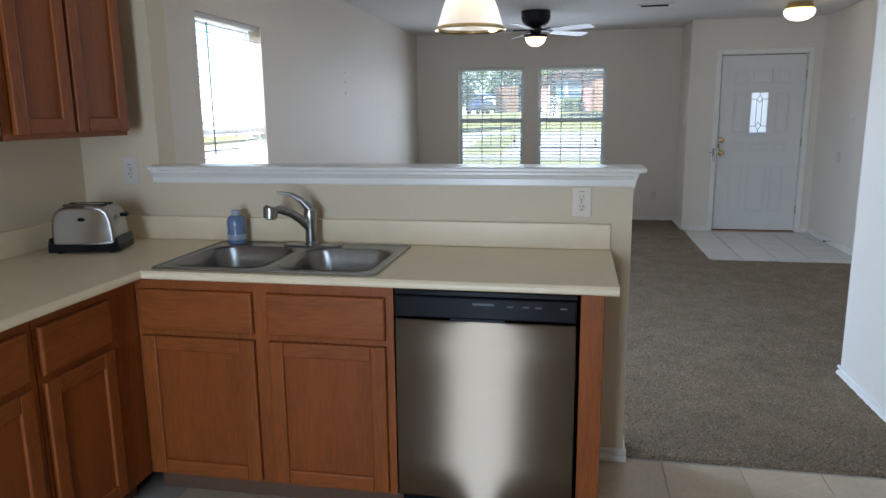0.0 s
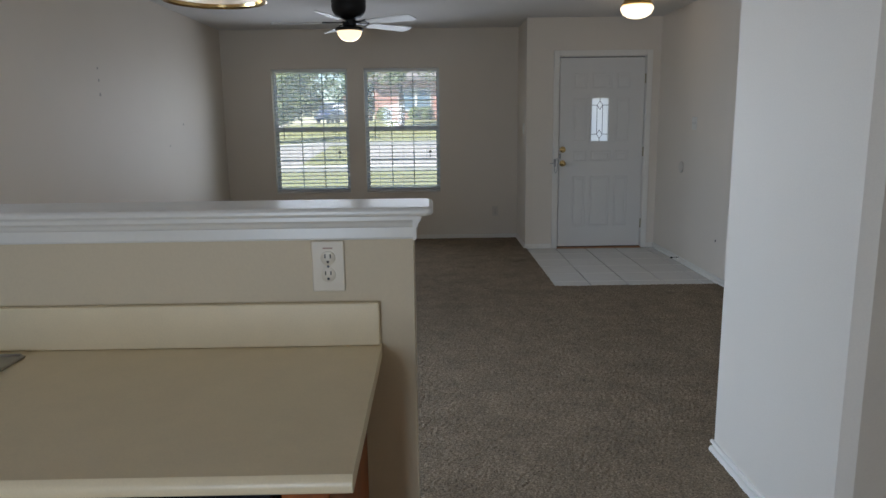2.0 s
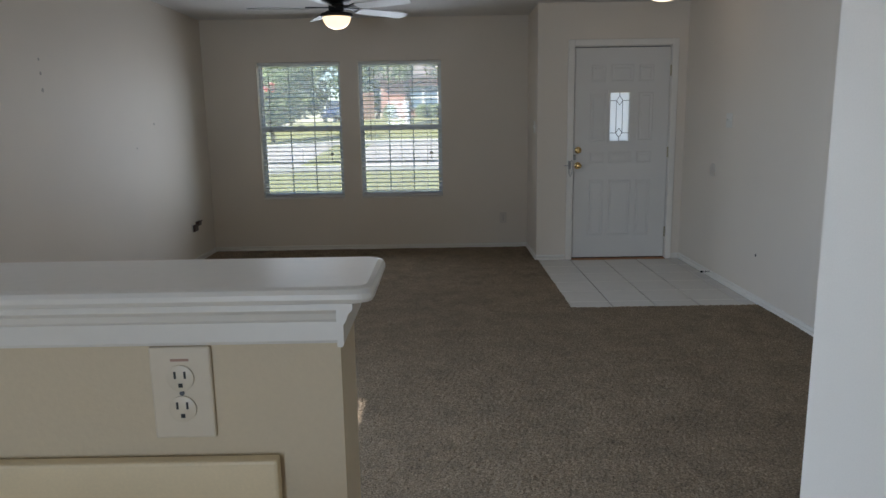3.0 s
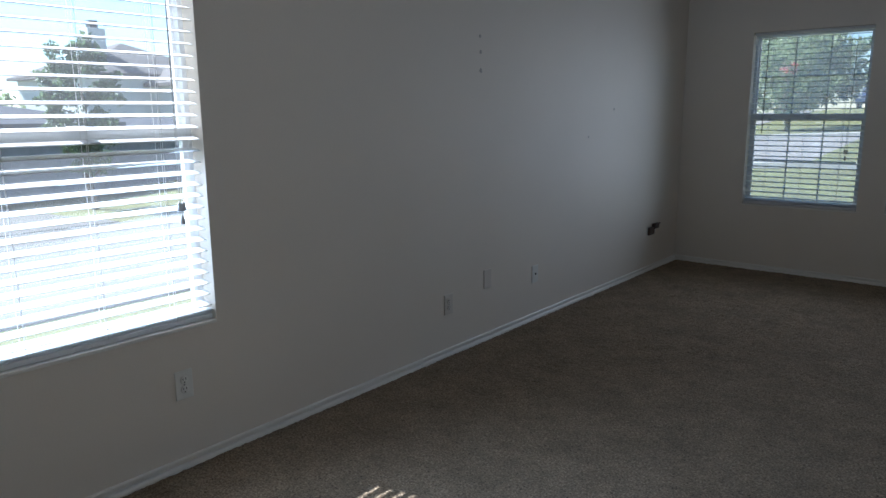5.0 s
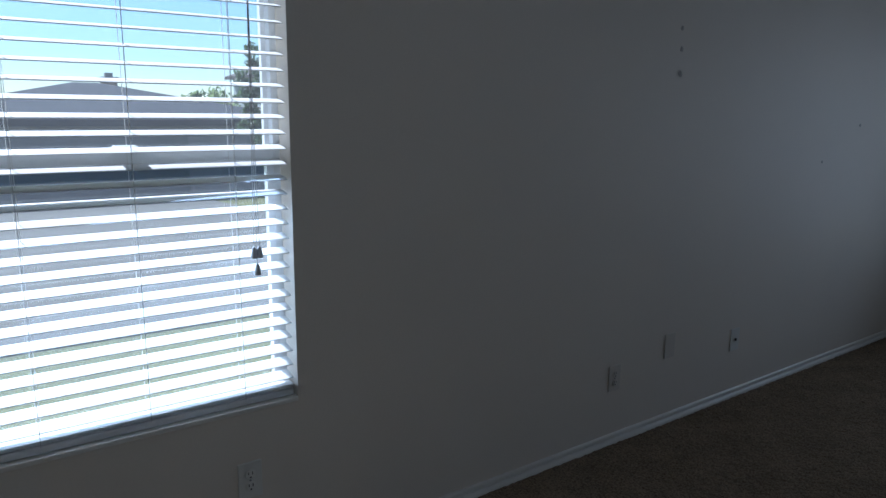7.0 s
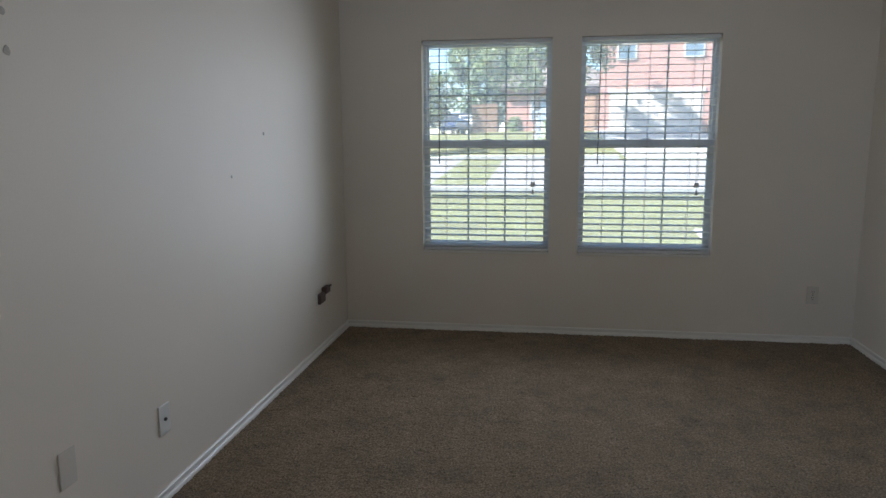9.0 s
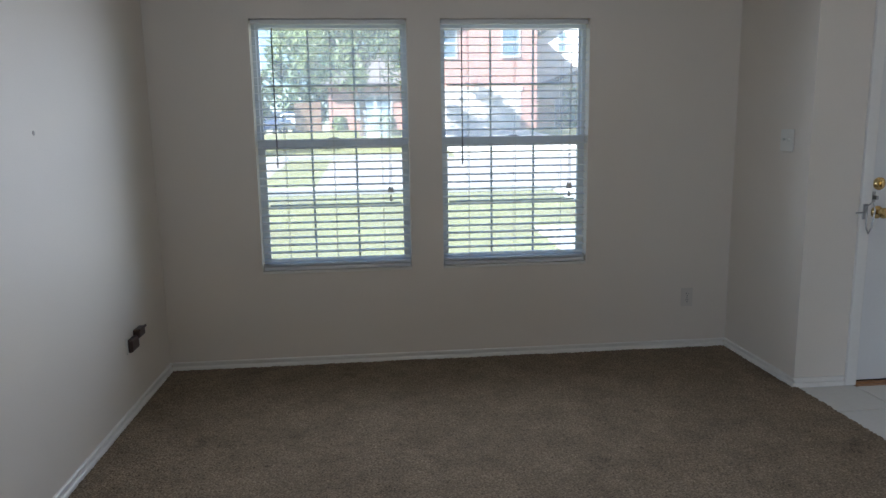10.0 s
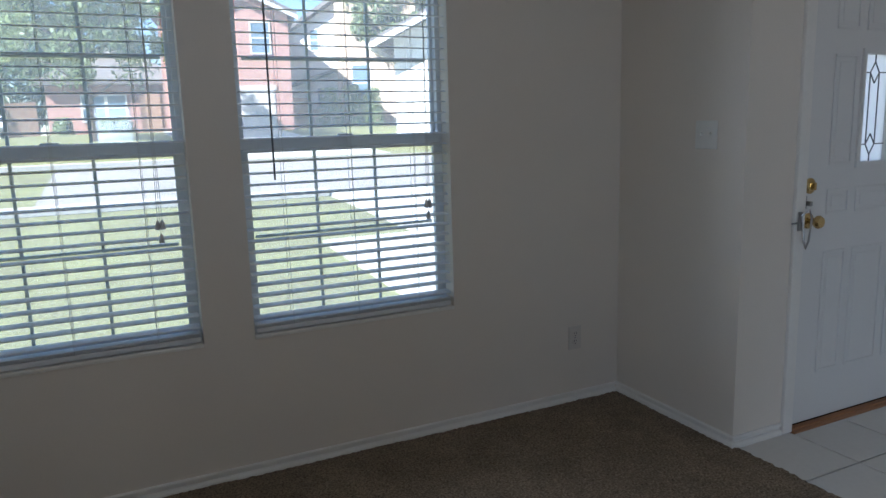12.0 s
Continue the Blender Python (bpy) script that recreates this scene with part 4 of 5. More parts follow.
# dishwasher
dw = thing("dishwasher", "stainless steel dishwasher with a black control panel", "dishwasher", pose(1.572, PENY - 0.02, 0))
part("tub", boxes((0.004, 0.596, 0.05, 0.56, 0.10, 0.850)), BLACK, dw)
bm = bmesh.new()
prof = [(0.035, 0.115), (0.002, 0.115), (-0.003, 0.125), (-0.006, 0.25), (-0.007, 0.42), (-0.006, 0.60), (-0.004, 0.744), (0.0, 0.753), (0.035, 0.753)]
part("door_skin", extrude(prof, 0.006, 0.594, lambda u, v, w: (w, u, v)), DWSTEEL, dw, smooth=True)
part("control_panel", boxes((0.004, 0.596, -0.012, 0.05, 0.763, 0.836), bevel=0.006), BLACK, dw)
part("handle_recess", boxes((0.19, 0.37, -0.004, 0.03, 0.753, 0.763)), BLACK, dw)
part("top_trim", boxes((0.004, 0.596, 0.0, 0.05, 0.838, 0.851)), BLACK, dw)
part("maker_mark", boxes((0.265, 0.335, -0.0126, -0.0119, 0.812, 0.818)), GREYT, dw, "small grey bar")
for x in (0.375, 0.425, 0.465, 0.545):
    part("button_mark", boxes((x, x + 0.022, -0.0126, -0.0119, 0.809, 0.813)), GREYT, dw)
part("kick_plate", boxes((0.004, 0.596, 0.06, 0.075, 0.0, 0.11)), BLACK, dw)


def toaster():
    t = thing("toaster", "brushed steel two-slice toaster with black base", "toaster", pose(0.232, -7.03, CZ1 + 0.001, 0, 0, 16))
    w, d, h = 0.122, 0.08, 0.188
    arch = [(-w, 0.028), (w, 0.028), (w * 1.0, 0.09), (w * 0.95, 0.135), (w * 0.84, 0.165), (w * 0.66, 0.182), (w * 0.4, h), (-w * 0.4, h), (-w * 0.66, 0.182), (-w * 0.84, 0.165), (-w * 0.95, 0.135), (-w, 0.09)]
    bm = extrude(arch, -d, d, lambda u, v, q: (u, q, v))
    rim = [e for e in bm.edges if abs(e.verts[0].co.y - e.verts[1].co.y) < 1e-6]
    bmesh.ops.bevel(bm, geom=rim, offset=0.016, segments=4, affect="EDGES", profile=0.5)
    part("shell", bm, STEEL, t, smooth=True)
    foot = [(-w - 0.012, 0.006), (w + 0.012, 0.006), (w + 0.013, 0.03), (w + 0.006, 0.062), (w + 0.001, 0.06), (w - 0.004, 0.042), (w - 0.03, 0.034), (-w + 0.03, 0.034), (-w + 0.004, 0.042), (-w - 0.001, 0.06), (-w - 0.006, 0.062), (-w - 0.013, 0.03)]
    bm = extrude(foot, -d - 0.003, d + 0.003, lambda u, v, q: (u, q, v))
    part("base", bm, BLACK, t, "black plastic base")
    for y in (-0.03, 0.03):
        part("slot", boxes((-0.08, 0.08, y - 0.014, y + 0.014, h - 0.012, h + 0.0015)), BLACK, t)
    part("lever", boxes((w + 0.0, w + 0.028, -0.015, 0.015, 0.135, 0.15), bevel=0.004), BLACK, t)
    part("badge", revolve([(0.015, 0), (0.015, -0.002), (0.012, -0.003)], 20, "y"), BLACK, t, "dark oval badge", at=Matrix.Translation((0.0, -d, 0.135)) @ Matrix.Diagonal((1, 1, 0.5, 1)))
    for x in (-0.1, 0.1):
        for y in (-0.06, 0.06):
            part("foot", revolve([(0.010, 0), (0.010, 0.007)], 12), BLACK, t, at=pose(x, y, 0))
    return t


toaster()

# glazed door behind the camera
pd = thing("door_2", "white glazed kitchen door", "door", pose(PATIO[0], BACKY - T, 0), kind="structure")
pw = PATIO[1] - PATIO[0]
part("door_frame", boxes((0.0, 0.10, 0.03, 0.075, -0.02, 2.05), (pw - 0.10, pw, 0.03, 0.075, -0.02, 2.05), (0.10, pw - 0.10, 0.03, 0.075, -0.02, 0.22), (0.10, pw - 0.10, 0.03, 0.075, 1.93, 2.05)), DOORP, pd)
p = part("pane", boxes((0.10, pw - 0.10, 0.05, 0.056, 0.22, 1.93)), PANE, pd)
p.visible_shadow = False


# ---- lamps ----
def fan():
    f = thing("ceiling_fan", "black hugger ceiling fan with pale blades and a lit bowl", "ceiling fan", pose(1.705, -1.913, H))
    part("motor_housing", revolve([(0.150, 0), (0.153, -0.02), (0.148, -0.035), (0.152, -0.05), (0.146, -0.09), (0.125, -0.125), (0.10, -0.15), (0.06, -0.165)], 36), BLACKM, f, smooth=True)
    part("hub", revolve([(0.045, -0.16), (0.06, -0.17), (0.06, -0.215), (0.045, -0.235)], 28), BLACKM, f, smooth=True)
    bm = bmesh.new()
    L0, L1 = 0.20, 0.675
    out = [(L0, -0.042), (L0 + 0.03, -0.055), (L1 - 0.06, -0.068), (L1 - 0.015, -0.06), (L1, -0.03), (L1, 0.03), (L1 - 0.015, 0.06), (L1 - 0.06, 0.068), (L0 + 0.03, 0.055), (L0, 0.042)]
    blade_bm = extrude(out, -0.003, 0.003, lambda u, v, w: (u, v, w))
    blade = mesh_of("blade", blade_bm, BLADE)
    iron = mesh_of("blade_iron", extrude([(0.05, -0.02), (0.13, -0.012), (0.19, -0.035), (0.235, -0.03), (0.235, 0.03), (0.19, 0.035), (0.13, 0.012), (0.05, 0.02)], -0.004, 0.004, lambda u, v, w: (u, v, w)), BLACKM)
    for a in (-175, -103, -31, 41, 113):
        b = part("blade", blade, BLADE, f, "pale whitewashed blade", at=pose(0, 0, -0.197, 0, 0, a) @ pose(0, 0, 0, -12, 0, 0))
        part("blade_iron", iron, BLACKM, b, at=pose(0, 0, 0.0075))
    part("light_plate", revolve([(0.05, -0.232), (0.12, -0.236), (0.125, -0.245), (0.12, -0.262), (0.10, -0.265)], 36), BLACKM, f, smooth=True)
    part("glass_bowl", revolve([(0.108, -0.262), (0.108, -0.272), (0.100, -0.298), (0.083, -0.322), (0.057, -0.341), (0.03, -0.350), (0.004, -0.352)], 36), FROST, f, "glowing frosted bowl", smooth=True)
    return f


BLADE = material("fan_blade", (0.62, 0.63, 0.62), 0.4, vary=0.1, scale=5, fine=40, bump=0.04, stretch=(0.5, 4, 4))
fan()

dome = thing("ceiling_light", "brass flush ceiling light with ribbed glass dome, lit", "ceiling light", pose(4.26, -1.85, H))
part("brass_pan", revolve([(0.10, 0), (0.115, -0.008), (0.12, -0.03), (0.135, -0.045), (0.138, -0.058), (0.125, -0.066)], 36), BRASS, dome, smooth=True)
rib = revolve([(0.125, -0.060), (0.142, -0.075), (0.140, -0.10), (0.122, -0.135), (0.085, -0.160), (0.04, -0.172), (0.004, -0.174)], 72)
for i, v in enumerate(rib.verts):
    k = 1.0 + (0.012 if (i % 72) % 2 else -0.012)
    v.co.x, v.co.y = v.co.x * k, v.co.y * k
DOMEG = glow("lit_ribbed_glass", (1.0, 0.76, 0.48), 0.22)
part("glass_dome", rib, DOMEG, dome, "glowing ribbed glass", smooth=True)

pend = thing("pendant_lamp", "hanging lamp with ribbed glass bell shade and brass rim, lit", "pendant lamp", pose(1.513, -5.217, 0))
bell = revolve([(0.06, 2.155), (0.085, 2.145), (0.118, 2.115), (0.143, 2.075), (0.162, 2.03), (0.178, 1.98), (0.188, 1.945), (0.195, 1.92)], 96, cap=False)
for i, v in enumerate(bell.verts):
    k = 1.0 + (0.006 if (i % 96) % 2 else -0.006)
    v.co.x, v.co.y = v.co.x * k, v.co.y * k
SHADE = translucent("bell_glass", (0.86, 0.83, 0.77), 0.55)
part("shade", bell, SHADE, pend, "ribbed glass bell", smooth=True)
part("rim", revolve([(0.194, 1.926), (0.200, 1.921), (0.212, 1.912), (0.214, 1.906), (0.208, 1.903), (0.194, 1.910), (0.191, 1.922)], 64, cap=False), BRASS, pend, "polished brass rim", smooth=True)
part("socket_cup", revolve([(0.02, 2.21), (0.045, 2.20), (0.065, 2.165), (0.066, 2.15), (0.03, 2.145)], 28), BRASS, pend, smooth=True)
part("stem", tube([(0, 0, 2.20), (0, 0, H - 0.02)], 0.006, 10), BRASS, pend)
part("canopy", revolve([(0.065, H), (0.062, H - 0.012), (0.03, H - 0.03), (0.008, H - 0.035)], 28), BRASS, pend, smooth=True)
part("bulb", revolve([(0.012, 2.15), (0.016, 2.12), (0.03, 2.085), (0.034, 2.06), (0.026, 2.035), (0.008, 2.025)], 20), BULB, pend, "glowing bulb", smooth=True)

vent = thing("ceiling_vent", "white ceiling register with dark slots", "vent", pose(2.876, -2.037, H))
part("vent_frame", boxes((-0.17, 0.17, -0.10, -0.055, -0.008, 0), (-0.17, 0.17, 0.055, 0.10, -0.008, 0), (-0.17, -0.13, -0.055, 0.055, -0.008, 0), (0.13, 0.17, -0.055, 0.055, -0.008, 0), bevel=0.003), TRIM, vent)
part("vent_throat", boxes((-0.13, 0.13, -0.055, 0.055, -0.0015, 0)), SLOT, vent)
sl = mesh_of("vent_slat", boxes((-0.13, 0.13, -0.007, 0.007, -0.0006, 0.0006)), BLACKM)
for i in range(6):
    part("vent_slat", sl, BLACKM, vent, at=pose(0, -0.045 + 0.018 * i, -0.006, 40, 0, 0))

# ---- outdoors ----
def ground_z(x, y):
    return -0.3 + 0.045 * max(min(x + 1.0, 0), -60) + 0.053 * min(max(0.0, y - 2.0), 34)


def strip(name, x0, x1, y0, y1, mat, label, category, lift=0.02, nx=6, ny=12, kind="structure"):
    """A thick sheet that follows the ground."""
    bm = bmesh.new()
    top, low = [], []
    for j in range(ny + 1):
        for i in range(nx + 1):
            px, py = x0 + (x1 - x0) * i / nx, y0 + (y1 - y0) * j / ny
            z = ground_z(px, py) + lift
            top.append(bm.verts.new((px, py, z)))
            low.append(bm.verts.new((px, py, z - 0.12)))
    w = nx + 1
    for j in range(ny):
        for i in range(nx):
            a = j * w + i
            bm.faces.new((top[a], top[a + 1], top[a + w + 1], top[a + w]))
    edge = [i for i in range(w)] + [j * w + nx for j in range(1, ny + 1)] + [ny * w + i for i in range(nx - 1, -1, -1)] + [j * w for j in range(ny - 1, 0, -1)]
    for a, b in zip(edge, edge[1:] + edge[:1]):
        bm.faces.new((top[b], top[a], low[a], low[b]))
    return solid(name, bm, mat, label, category, kind)


bm = bmesh.new()
GX = [-400, -120, -61, -40, -20, -10, -1, 6, 20, 60, 120, 400]
GY = [-400, -100, -40, -12, 0, 2, 10, 20, 36, 62, 120, 400]
rows = [[bm.verts.new((gx, gy, ground_z(gx, gy))) for gx in GX] for gy in GY]
for r0, r1 in zip(rows, rows[1:]):
    for i in range(len(GX) - 1):
        bm.faces.new((r0[i], r0[i + 1], r1[i + 1], r1[i]))
solid("ground", bm, GRASS, "sunlit mown lawn round the houses", "lawn", "structure")
strip("road_front", -30, 40, 10.4, 18.0, ROADM, "pale concrete street in front of the house", "street", 0.02, 20, 4)
strip("road_side", -11.5, -4.2, -40, 10.3, ROADS, "pale concrete side street beside the house", "street", 0.02, 4, 20)
strip("road_far", -13.0, -6.5, 18.1, 90, ROADM, "pale concrete street running away between houses", "street", 0.02, 3, 20)
strip("kerb_near", -4.0, 4.9, 10.1, 10.38, CONC, "concrete kerb along the lawn", "kerb", 0.13, 6, 1)
strip("kerb_far", -6.3, 3.6, 18.02, 18.3, CONC, "concrete kerb across the street", "kerb", 0.13, 6, 1)
strip("driveway", 4.95, 10.5, 0.2, 10.38, CONC, "bright concrete driveway", "driveway", 0.03, 4, 8)
strip("front_walk", 3.62, 4.9, 0.0, 6.1, CONC, "bright concrete walk to the front door", "path", 0.035, 3, 6)
strip("far_driveway", 3.9, 9.4, 18.32, 35.9, CONC, "concrete driveway of the brick house", "driveway", 0.03, 4, 8)
strip("side_driveway", -19.8, -11.6, -6.5, 0.2, ROADS, "concrete driveway of the low house", "driveway", 0.03, 4, 4)


def house_window(parent, x0, x1, z0, z1, y, frame_mat=None):
    """On a face that looks along -y, at depth y."""
    fm = frame_mat or FASCIA
    f = 0.07
    wdw = part("window", boxes((x0 - f, x1 + f, y - 0.05, y + 0.02, z1, z1 + f), (x0 - f, x1 + f, y - 0.08, y + 0.02, z0 - f, z0), (x0 - f, x0, y - 0.05, y + 0.02, z0, z1),
                               (x1, x1 + f, y - 0.05, y + 0.02, z0, z1), (x0, x1, y - 0.045, y + 0.02, (z0 + z1) / 2 - 0.03, (z0 + z1) / 2 + 0.03)), fm, parent)
    part("pane", boxes((x0, x1, y - 0.02, y + 0.01, z0, z1)), WINDK, wdw)


def gable_roof(x0, x1, y0, y1, z, rise, over=0.45, along="y"):
    """A thick pitched roof; the ridge runs along the given axis."""
    t = 0.16
    if along == "y":
        xm = (x0 + x1) / 2
        k = rise / ((x1 - x0) / 2)
        poly = [(x0 - over, z - k * over), (xm, z + rise), (x1 + over, z - k * over), (x1 + over, z - k * over + t), (xm, z + rise + t), (x0 - over, z - k * over + t)]
        return extrude(poly, y0 - over, y1 + over, lambda u, v, w: (u, w, v))
    ym = (y0 + y1) / 2
    k = rise / ((y1 - y0) / 2)
    poly = [(y0 - over, z - k * over), (ym, z + rise), (y1 + over, z - k * over), (y1 + over, z - k * over + t), (ym, z + rise + t), (y0 - over, z - k * over + t)]
    return extrude(poly, x0 - over, x1 + over, lambda u, v, w: (w, u, v))


def hip_roof(x0, x1, y0, y1, z, rise, over=0.5):
    bm = bmesh.new()
    a = [(x0 - over, y0 - over), (x1 + over, y0 - over), (x1 + over, y1 + over), (x0 - over, y1 + over)]
    half = min(x1 - x0, y1 - y0) / 2 + over
    if x1 - x0 > y1 - y0:
        r = [(x0 - over + half, (y0 + y1) / 2), (x1 + over - half, (y0 + y1) / 2)]
    else:
        r = [((x0 + x1) / 2, y0 - over + half), ((x0 + x1) / 2, y1 + over - half)]
    lo = [bm.verts.new((*p, z - 0.2)) for p in a]
    ev = [bm.verts.new((*p, z)) for p in a]
    rv = [bm.verts.new((*p, z + rise)) for p in r]
    bm.faces.new(lo[::-1])
    for i in range(4):
        bm.faces.new((lo[i], lo[(i + 1) % 4], ev[(i + 1) % 4], ev[i]))
    if x1 - x0 > y1 - y0:
        bm.faces.new((ev[0], ev[1], rv[1], rv[0])), bm.faces.new((ev[1], ev[2], rv[1])), bm.faces.new((ev[2], ev[3], rv[0], rv[1])), bm.faces.new((ev[3], ev[0], rv[0]))
    else:
        bm.faces.new((ev[0], ev[1], rv[0])), bm.faces.new((ev[1], ev[2], rv[1], rv[0])), bm.faces.new((ev[2], ev[3], rv[1])), bm.faces.new((ev[3], ev[0], rv[0], rv[1]))
    bmesh.ops.recalc_face_normals(bm, faces=bm.faces)
    return bm


def gable_wall(x0, x1, y0, y1, z0, z, rise):
    """Walls with a gable top, the ridge along y."""
    poly = [(x0, z0), (x1, z0), (x1, z), ((x0 + x1) / 2, z + rise), (x0, z)]
    return extrude(poly, y0, y1, lambda u, v, w: (u, w, v))


# the brick house across the street
BZ = 1.42
bh = thing("brick_house", "pink brick two-storey house with a pale double garage", "house", Matrix.Translation((4.1, 36.0, 0)) @ pose(0, 0, 0, 0, 0, -10) @ Matrix.Translation((-3.7, -36.0, 0)))
part("wall", gable_wall(3.7, 10.1, 36.0, 46.0, BZ - 0.4, BZ + 6.1, 1.5), BRICK, bh)
part("roof", gable_roof(3.7, 10.1, 36.0, 46.0, BZ + 6.1, 1.5), ROOF, bh)
part("fascia", extrude([(3.2, BZ + 5.82), (6.9, BZ + 7.56), (10.6, BZ + 5.82), (10.6, BZ + 5.62), (6.9, BZ + 7.36), (3.2, BZ + 5.62)], 35.42, 35.55, lambda u, v, w: (u, w, v)), FASCIA, bh)
part("wing_wall", boxes((-2.0, 3.7, 37.2, 45.0, BZ - 0.4, BZ + 2.6)), BRICK, bh)
part("wing_roof", hip_roof(-2.0, 4.2, 37.2, 45.0, BZ + 2.75, 2.2), ROOF, bh)
# no recess is cut: a dark slab stands in for the shade
part("entry_shade", boxes((2.4, 3.65, 37.0, 37.25, BZ - 0.1, BZ + 2.35)), TOE_ENTRY, bh, "dark slab in place of the entry's shade")
part("front_door", boxes((2.65, 3.4, 36.95, 37.0, BZ - 0.05, BZ + 2.05)), FENCEM, bh)
for x0, x1 in ((-0.35, 0.7), (0.85, 1.7)):
    house_window(bh, x0, x1, BZ + 0.75, BZ + 2.0, 37.2)
for x0, x1 in ((4.7, 5.6), (8.2, 9.1)):
    house_window(bh, x0, x1, BZ + 4.0, BZ + 5.5, 36.0)
gar = part("garage_door", boxes((4.3, 9.2, 35.97, 36.05, BZ, BZ + 2.1)), GARAGE, bh, "pale panelled double garage door")
pm = mesh_of("garage_panel", boxes((0, 0.52, -0.02, 0.0, 0, 0.38), bevel=0.02, seg=1), GARAGE)
for i in range(8):
    for j in range(4):
        part("garage_panel", pm, GARAGE, gar, at=pose(4.38 + i * 0.605, 35.97, BZ + 0.08 + j * 0.51))
part("garage_header", boxes((4.2, 9.3, 35.95, 36.05, BZ + 2.1, BZ + 2.35)), GARAGE, bh)

# the white two-storey house and its stone front
wh = thing("white_house", "white two-storey house with a low-pitched roof", "house", Matrix.Translation((12.0, 42.0, 0)) @ pose(0, 0, 0, 0, 0, -38) @ Matrix.Translation((-12.0, -42.0, 0)))
WZ0 = 1.75
part("wall", extrude([(12.0, WZ0 - 0.5), (15.5, WZ0 - 0.5), (15.5, WZ0 + 7.3), (15.2, WZ0 + 7.3), (12.0, WZ0 + 5.6)], 42.0, 52.0, lambda u, v, w: (u, w, v)), WHITEW, wh)
part("roof", extrude([(11.4, WZ0 + 5.15), (15.2, WZ0 + 7.2), (20.5, WZ0 + 7.3), (20.5, WZ0 + 7.5), (15.15, WZ0 + 7.45), (11.4, WZ0 + 5.4)], 41.4, 52.5, lambda u, v, w: (u, w, v)), ROOF, wh)
part("low_eave", extrude([(11.9, WZ0 + 2.25), (15.4, WZ0 + 3.15), (15.4, WZ0 + 3.3), (11.9, WZ0 + 2.4)], 41.3, 42.0, lambda u, v, w: (u, w, v)), ROOF, wh)
part("stone_front", boxes((15.5, 20.5, 41.3, 51.0, WZ0 - 0.5, WZ0 + 7.1)), STONE, wh)
part("planter", boxes((14.4, 18.6, 39.8, 40.2, WZ0 - 0.5, WZ0 + 0.85), bevel=0.03), STONE, wh)
house_window(wh, 16.5, 17.6, WZ0 + 1.3, WZ0 + 3.4, 41.3)
house_window(wh, 13.9, 14.2, WZ0 + 1.1, WZ0 + 2.2, 42.0)
house_window(wh, 13.6, 14.1, WZ0 + 4.5, WZ0 + 5.7, 42.0)

# the near white garage wall at the right
ng = thing("white_garage_house", "white single-storey house with a grey shingle roof", "house", Matrix.Translation((13.15, 27.0, 0)) @ pose(0, 0, 0, 0, 0, -30) @ Matrix.Translation((-13.15, -27.0, 0)))
NZ = 1.15
part("wall", boxes((13.15, 22.0, 27.0, 34.5, NZ - 0.5, NZ + 4.15)), WHITEW, ng)
part("roof", gable_roof(13.15, 22.0, 27.0, 34.5, NZ + 4.3, 2.1, 0.9), ROOF, ng)
part("gable", extrude([(13.15, NZ + 4.15), (22.0, NZ + 4.15), (17.575, NZ + 6.2)], 27.0, 27.4, lambda u, v, w: (u, w, v)), WHITEW, ng)
part("fascia", extrude([(12.25, NZ + 3.62), (17.575, NZ + 6.15), (17.575, NZ + 6.4), (12.25, NZ + 3.87)], 26.02, 26.1, lambda u, v, w: (u, w, v)), FASCIA, ng)
part("eave_board", boxes((12.16, 12.26, 26.1, 35.4, NZ + 3.6, NZ + 3.88)), FASCIA, ng)

# side houses, seen through the side window
lh = thing("low_house", "shaded low brick house with a hip roof and chimney", "house")
LZ = ground_z(-20, 0)
part("wall", boxes((-30.0, -20.0, -6.2, 3.6, LZ - 0.3, LZ + 2.2)), SHADEBRICK, lh)
part("roof", hip_roof(-30.0, -20.0, -6.9, 3.9, LZ + 2.3, 1.15), SLATE, lh)
ch = part("chimney", boxes((-26.4, -25.95, -0.8, -0.3, LZ + 2.5, LZ + 3.62), bevel=0.02), STONE, lh)
part("chimney_cap", boxes((-26.45, -25.9, -0.85, -0.25, LZ + 3.62, LZ + 3.70), (-26.3, -26.05, -0.68, -0.42, LZ + 3.70, LZ + 3.85)), CONC, ch)
part("garage_door", boxes((-20.03, -19.97, -4.2, 0.4, LZ, LZ + 1.95)), SHADEDOOR, lh, "shaded grey garage door")

part("wing_wall", boxes((-28.0, -21.0, 3.6, 9.5, LZ - 0.3, LZ + 1.95)), SHADEBRICK, lh)
part("wing_roof", hip_roof(-28.0, -21.0, 3.0, 9.5, LZ + 2.05, 0.55), SLATE, lh)

gh = thing("grey_house", "two-storey grey lap-sided house with a chimney", "house")
GZ = ground_z(-42, 8)
part("wall", boxes((-52.0, -41.5, 12.9, 22.5, GZ - 0.3, GZ + 5.6)), SIDING, gh)
part("roof", hip_roof(-52.0, -41.5, 12.9, 22.5, GZ + 5.7, 2.3), ROOF, gh)
part("porch_wall", boxes((-41.5, -38.5, 17.0, 22.5, GZ - 0.3, GZ + 5.0)), SIDING, gh)
part("porch_roof", hip_roof(-43.0, -38.5, 17.0, 22.5, GZ + 5.1, 1.6), ROOF, gh)
c2 = part("chimney", boxes((-45.2, -44.0, 14.5, 15.6, GZ + 5.0, GZ + 8.6), bevel=0.02), SIDING, gh)
part("chimney_cap", boxes((-44.9, -44.3, 14.8, 15.3, GZ + 8.6, GZ + 9.1)), BLACKM, c2)


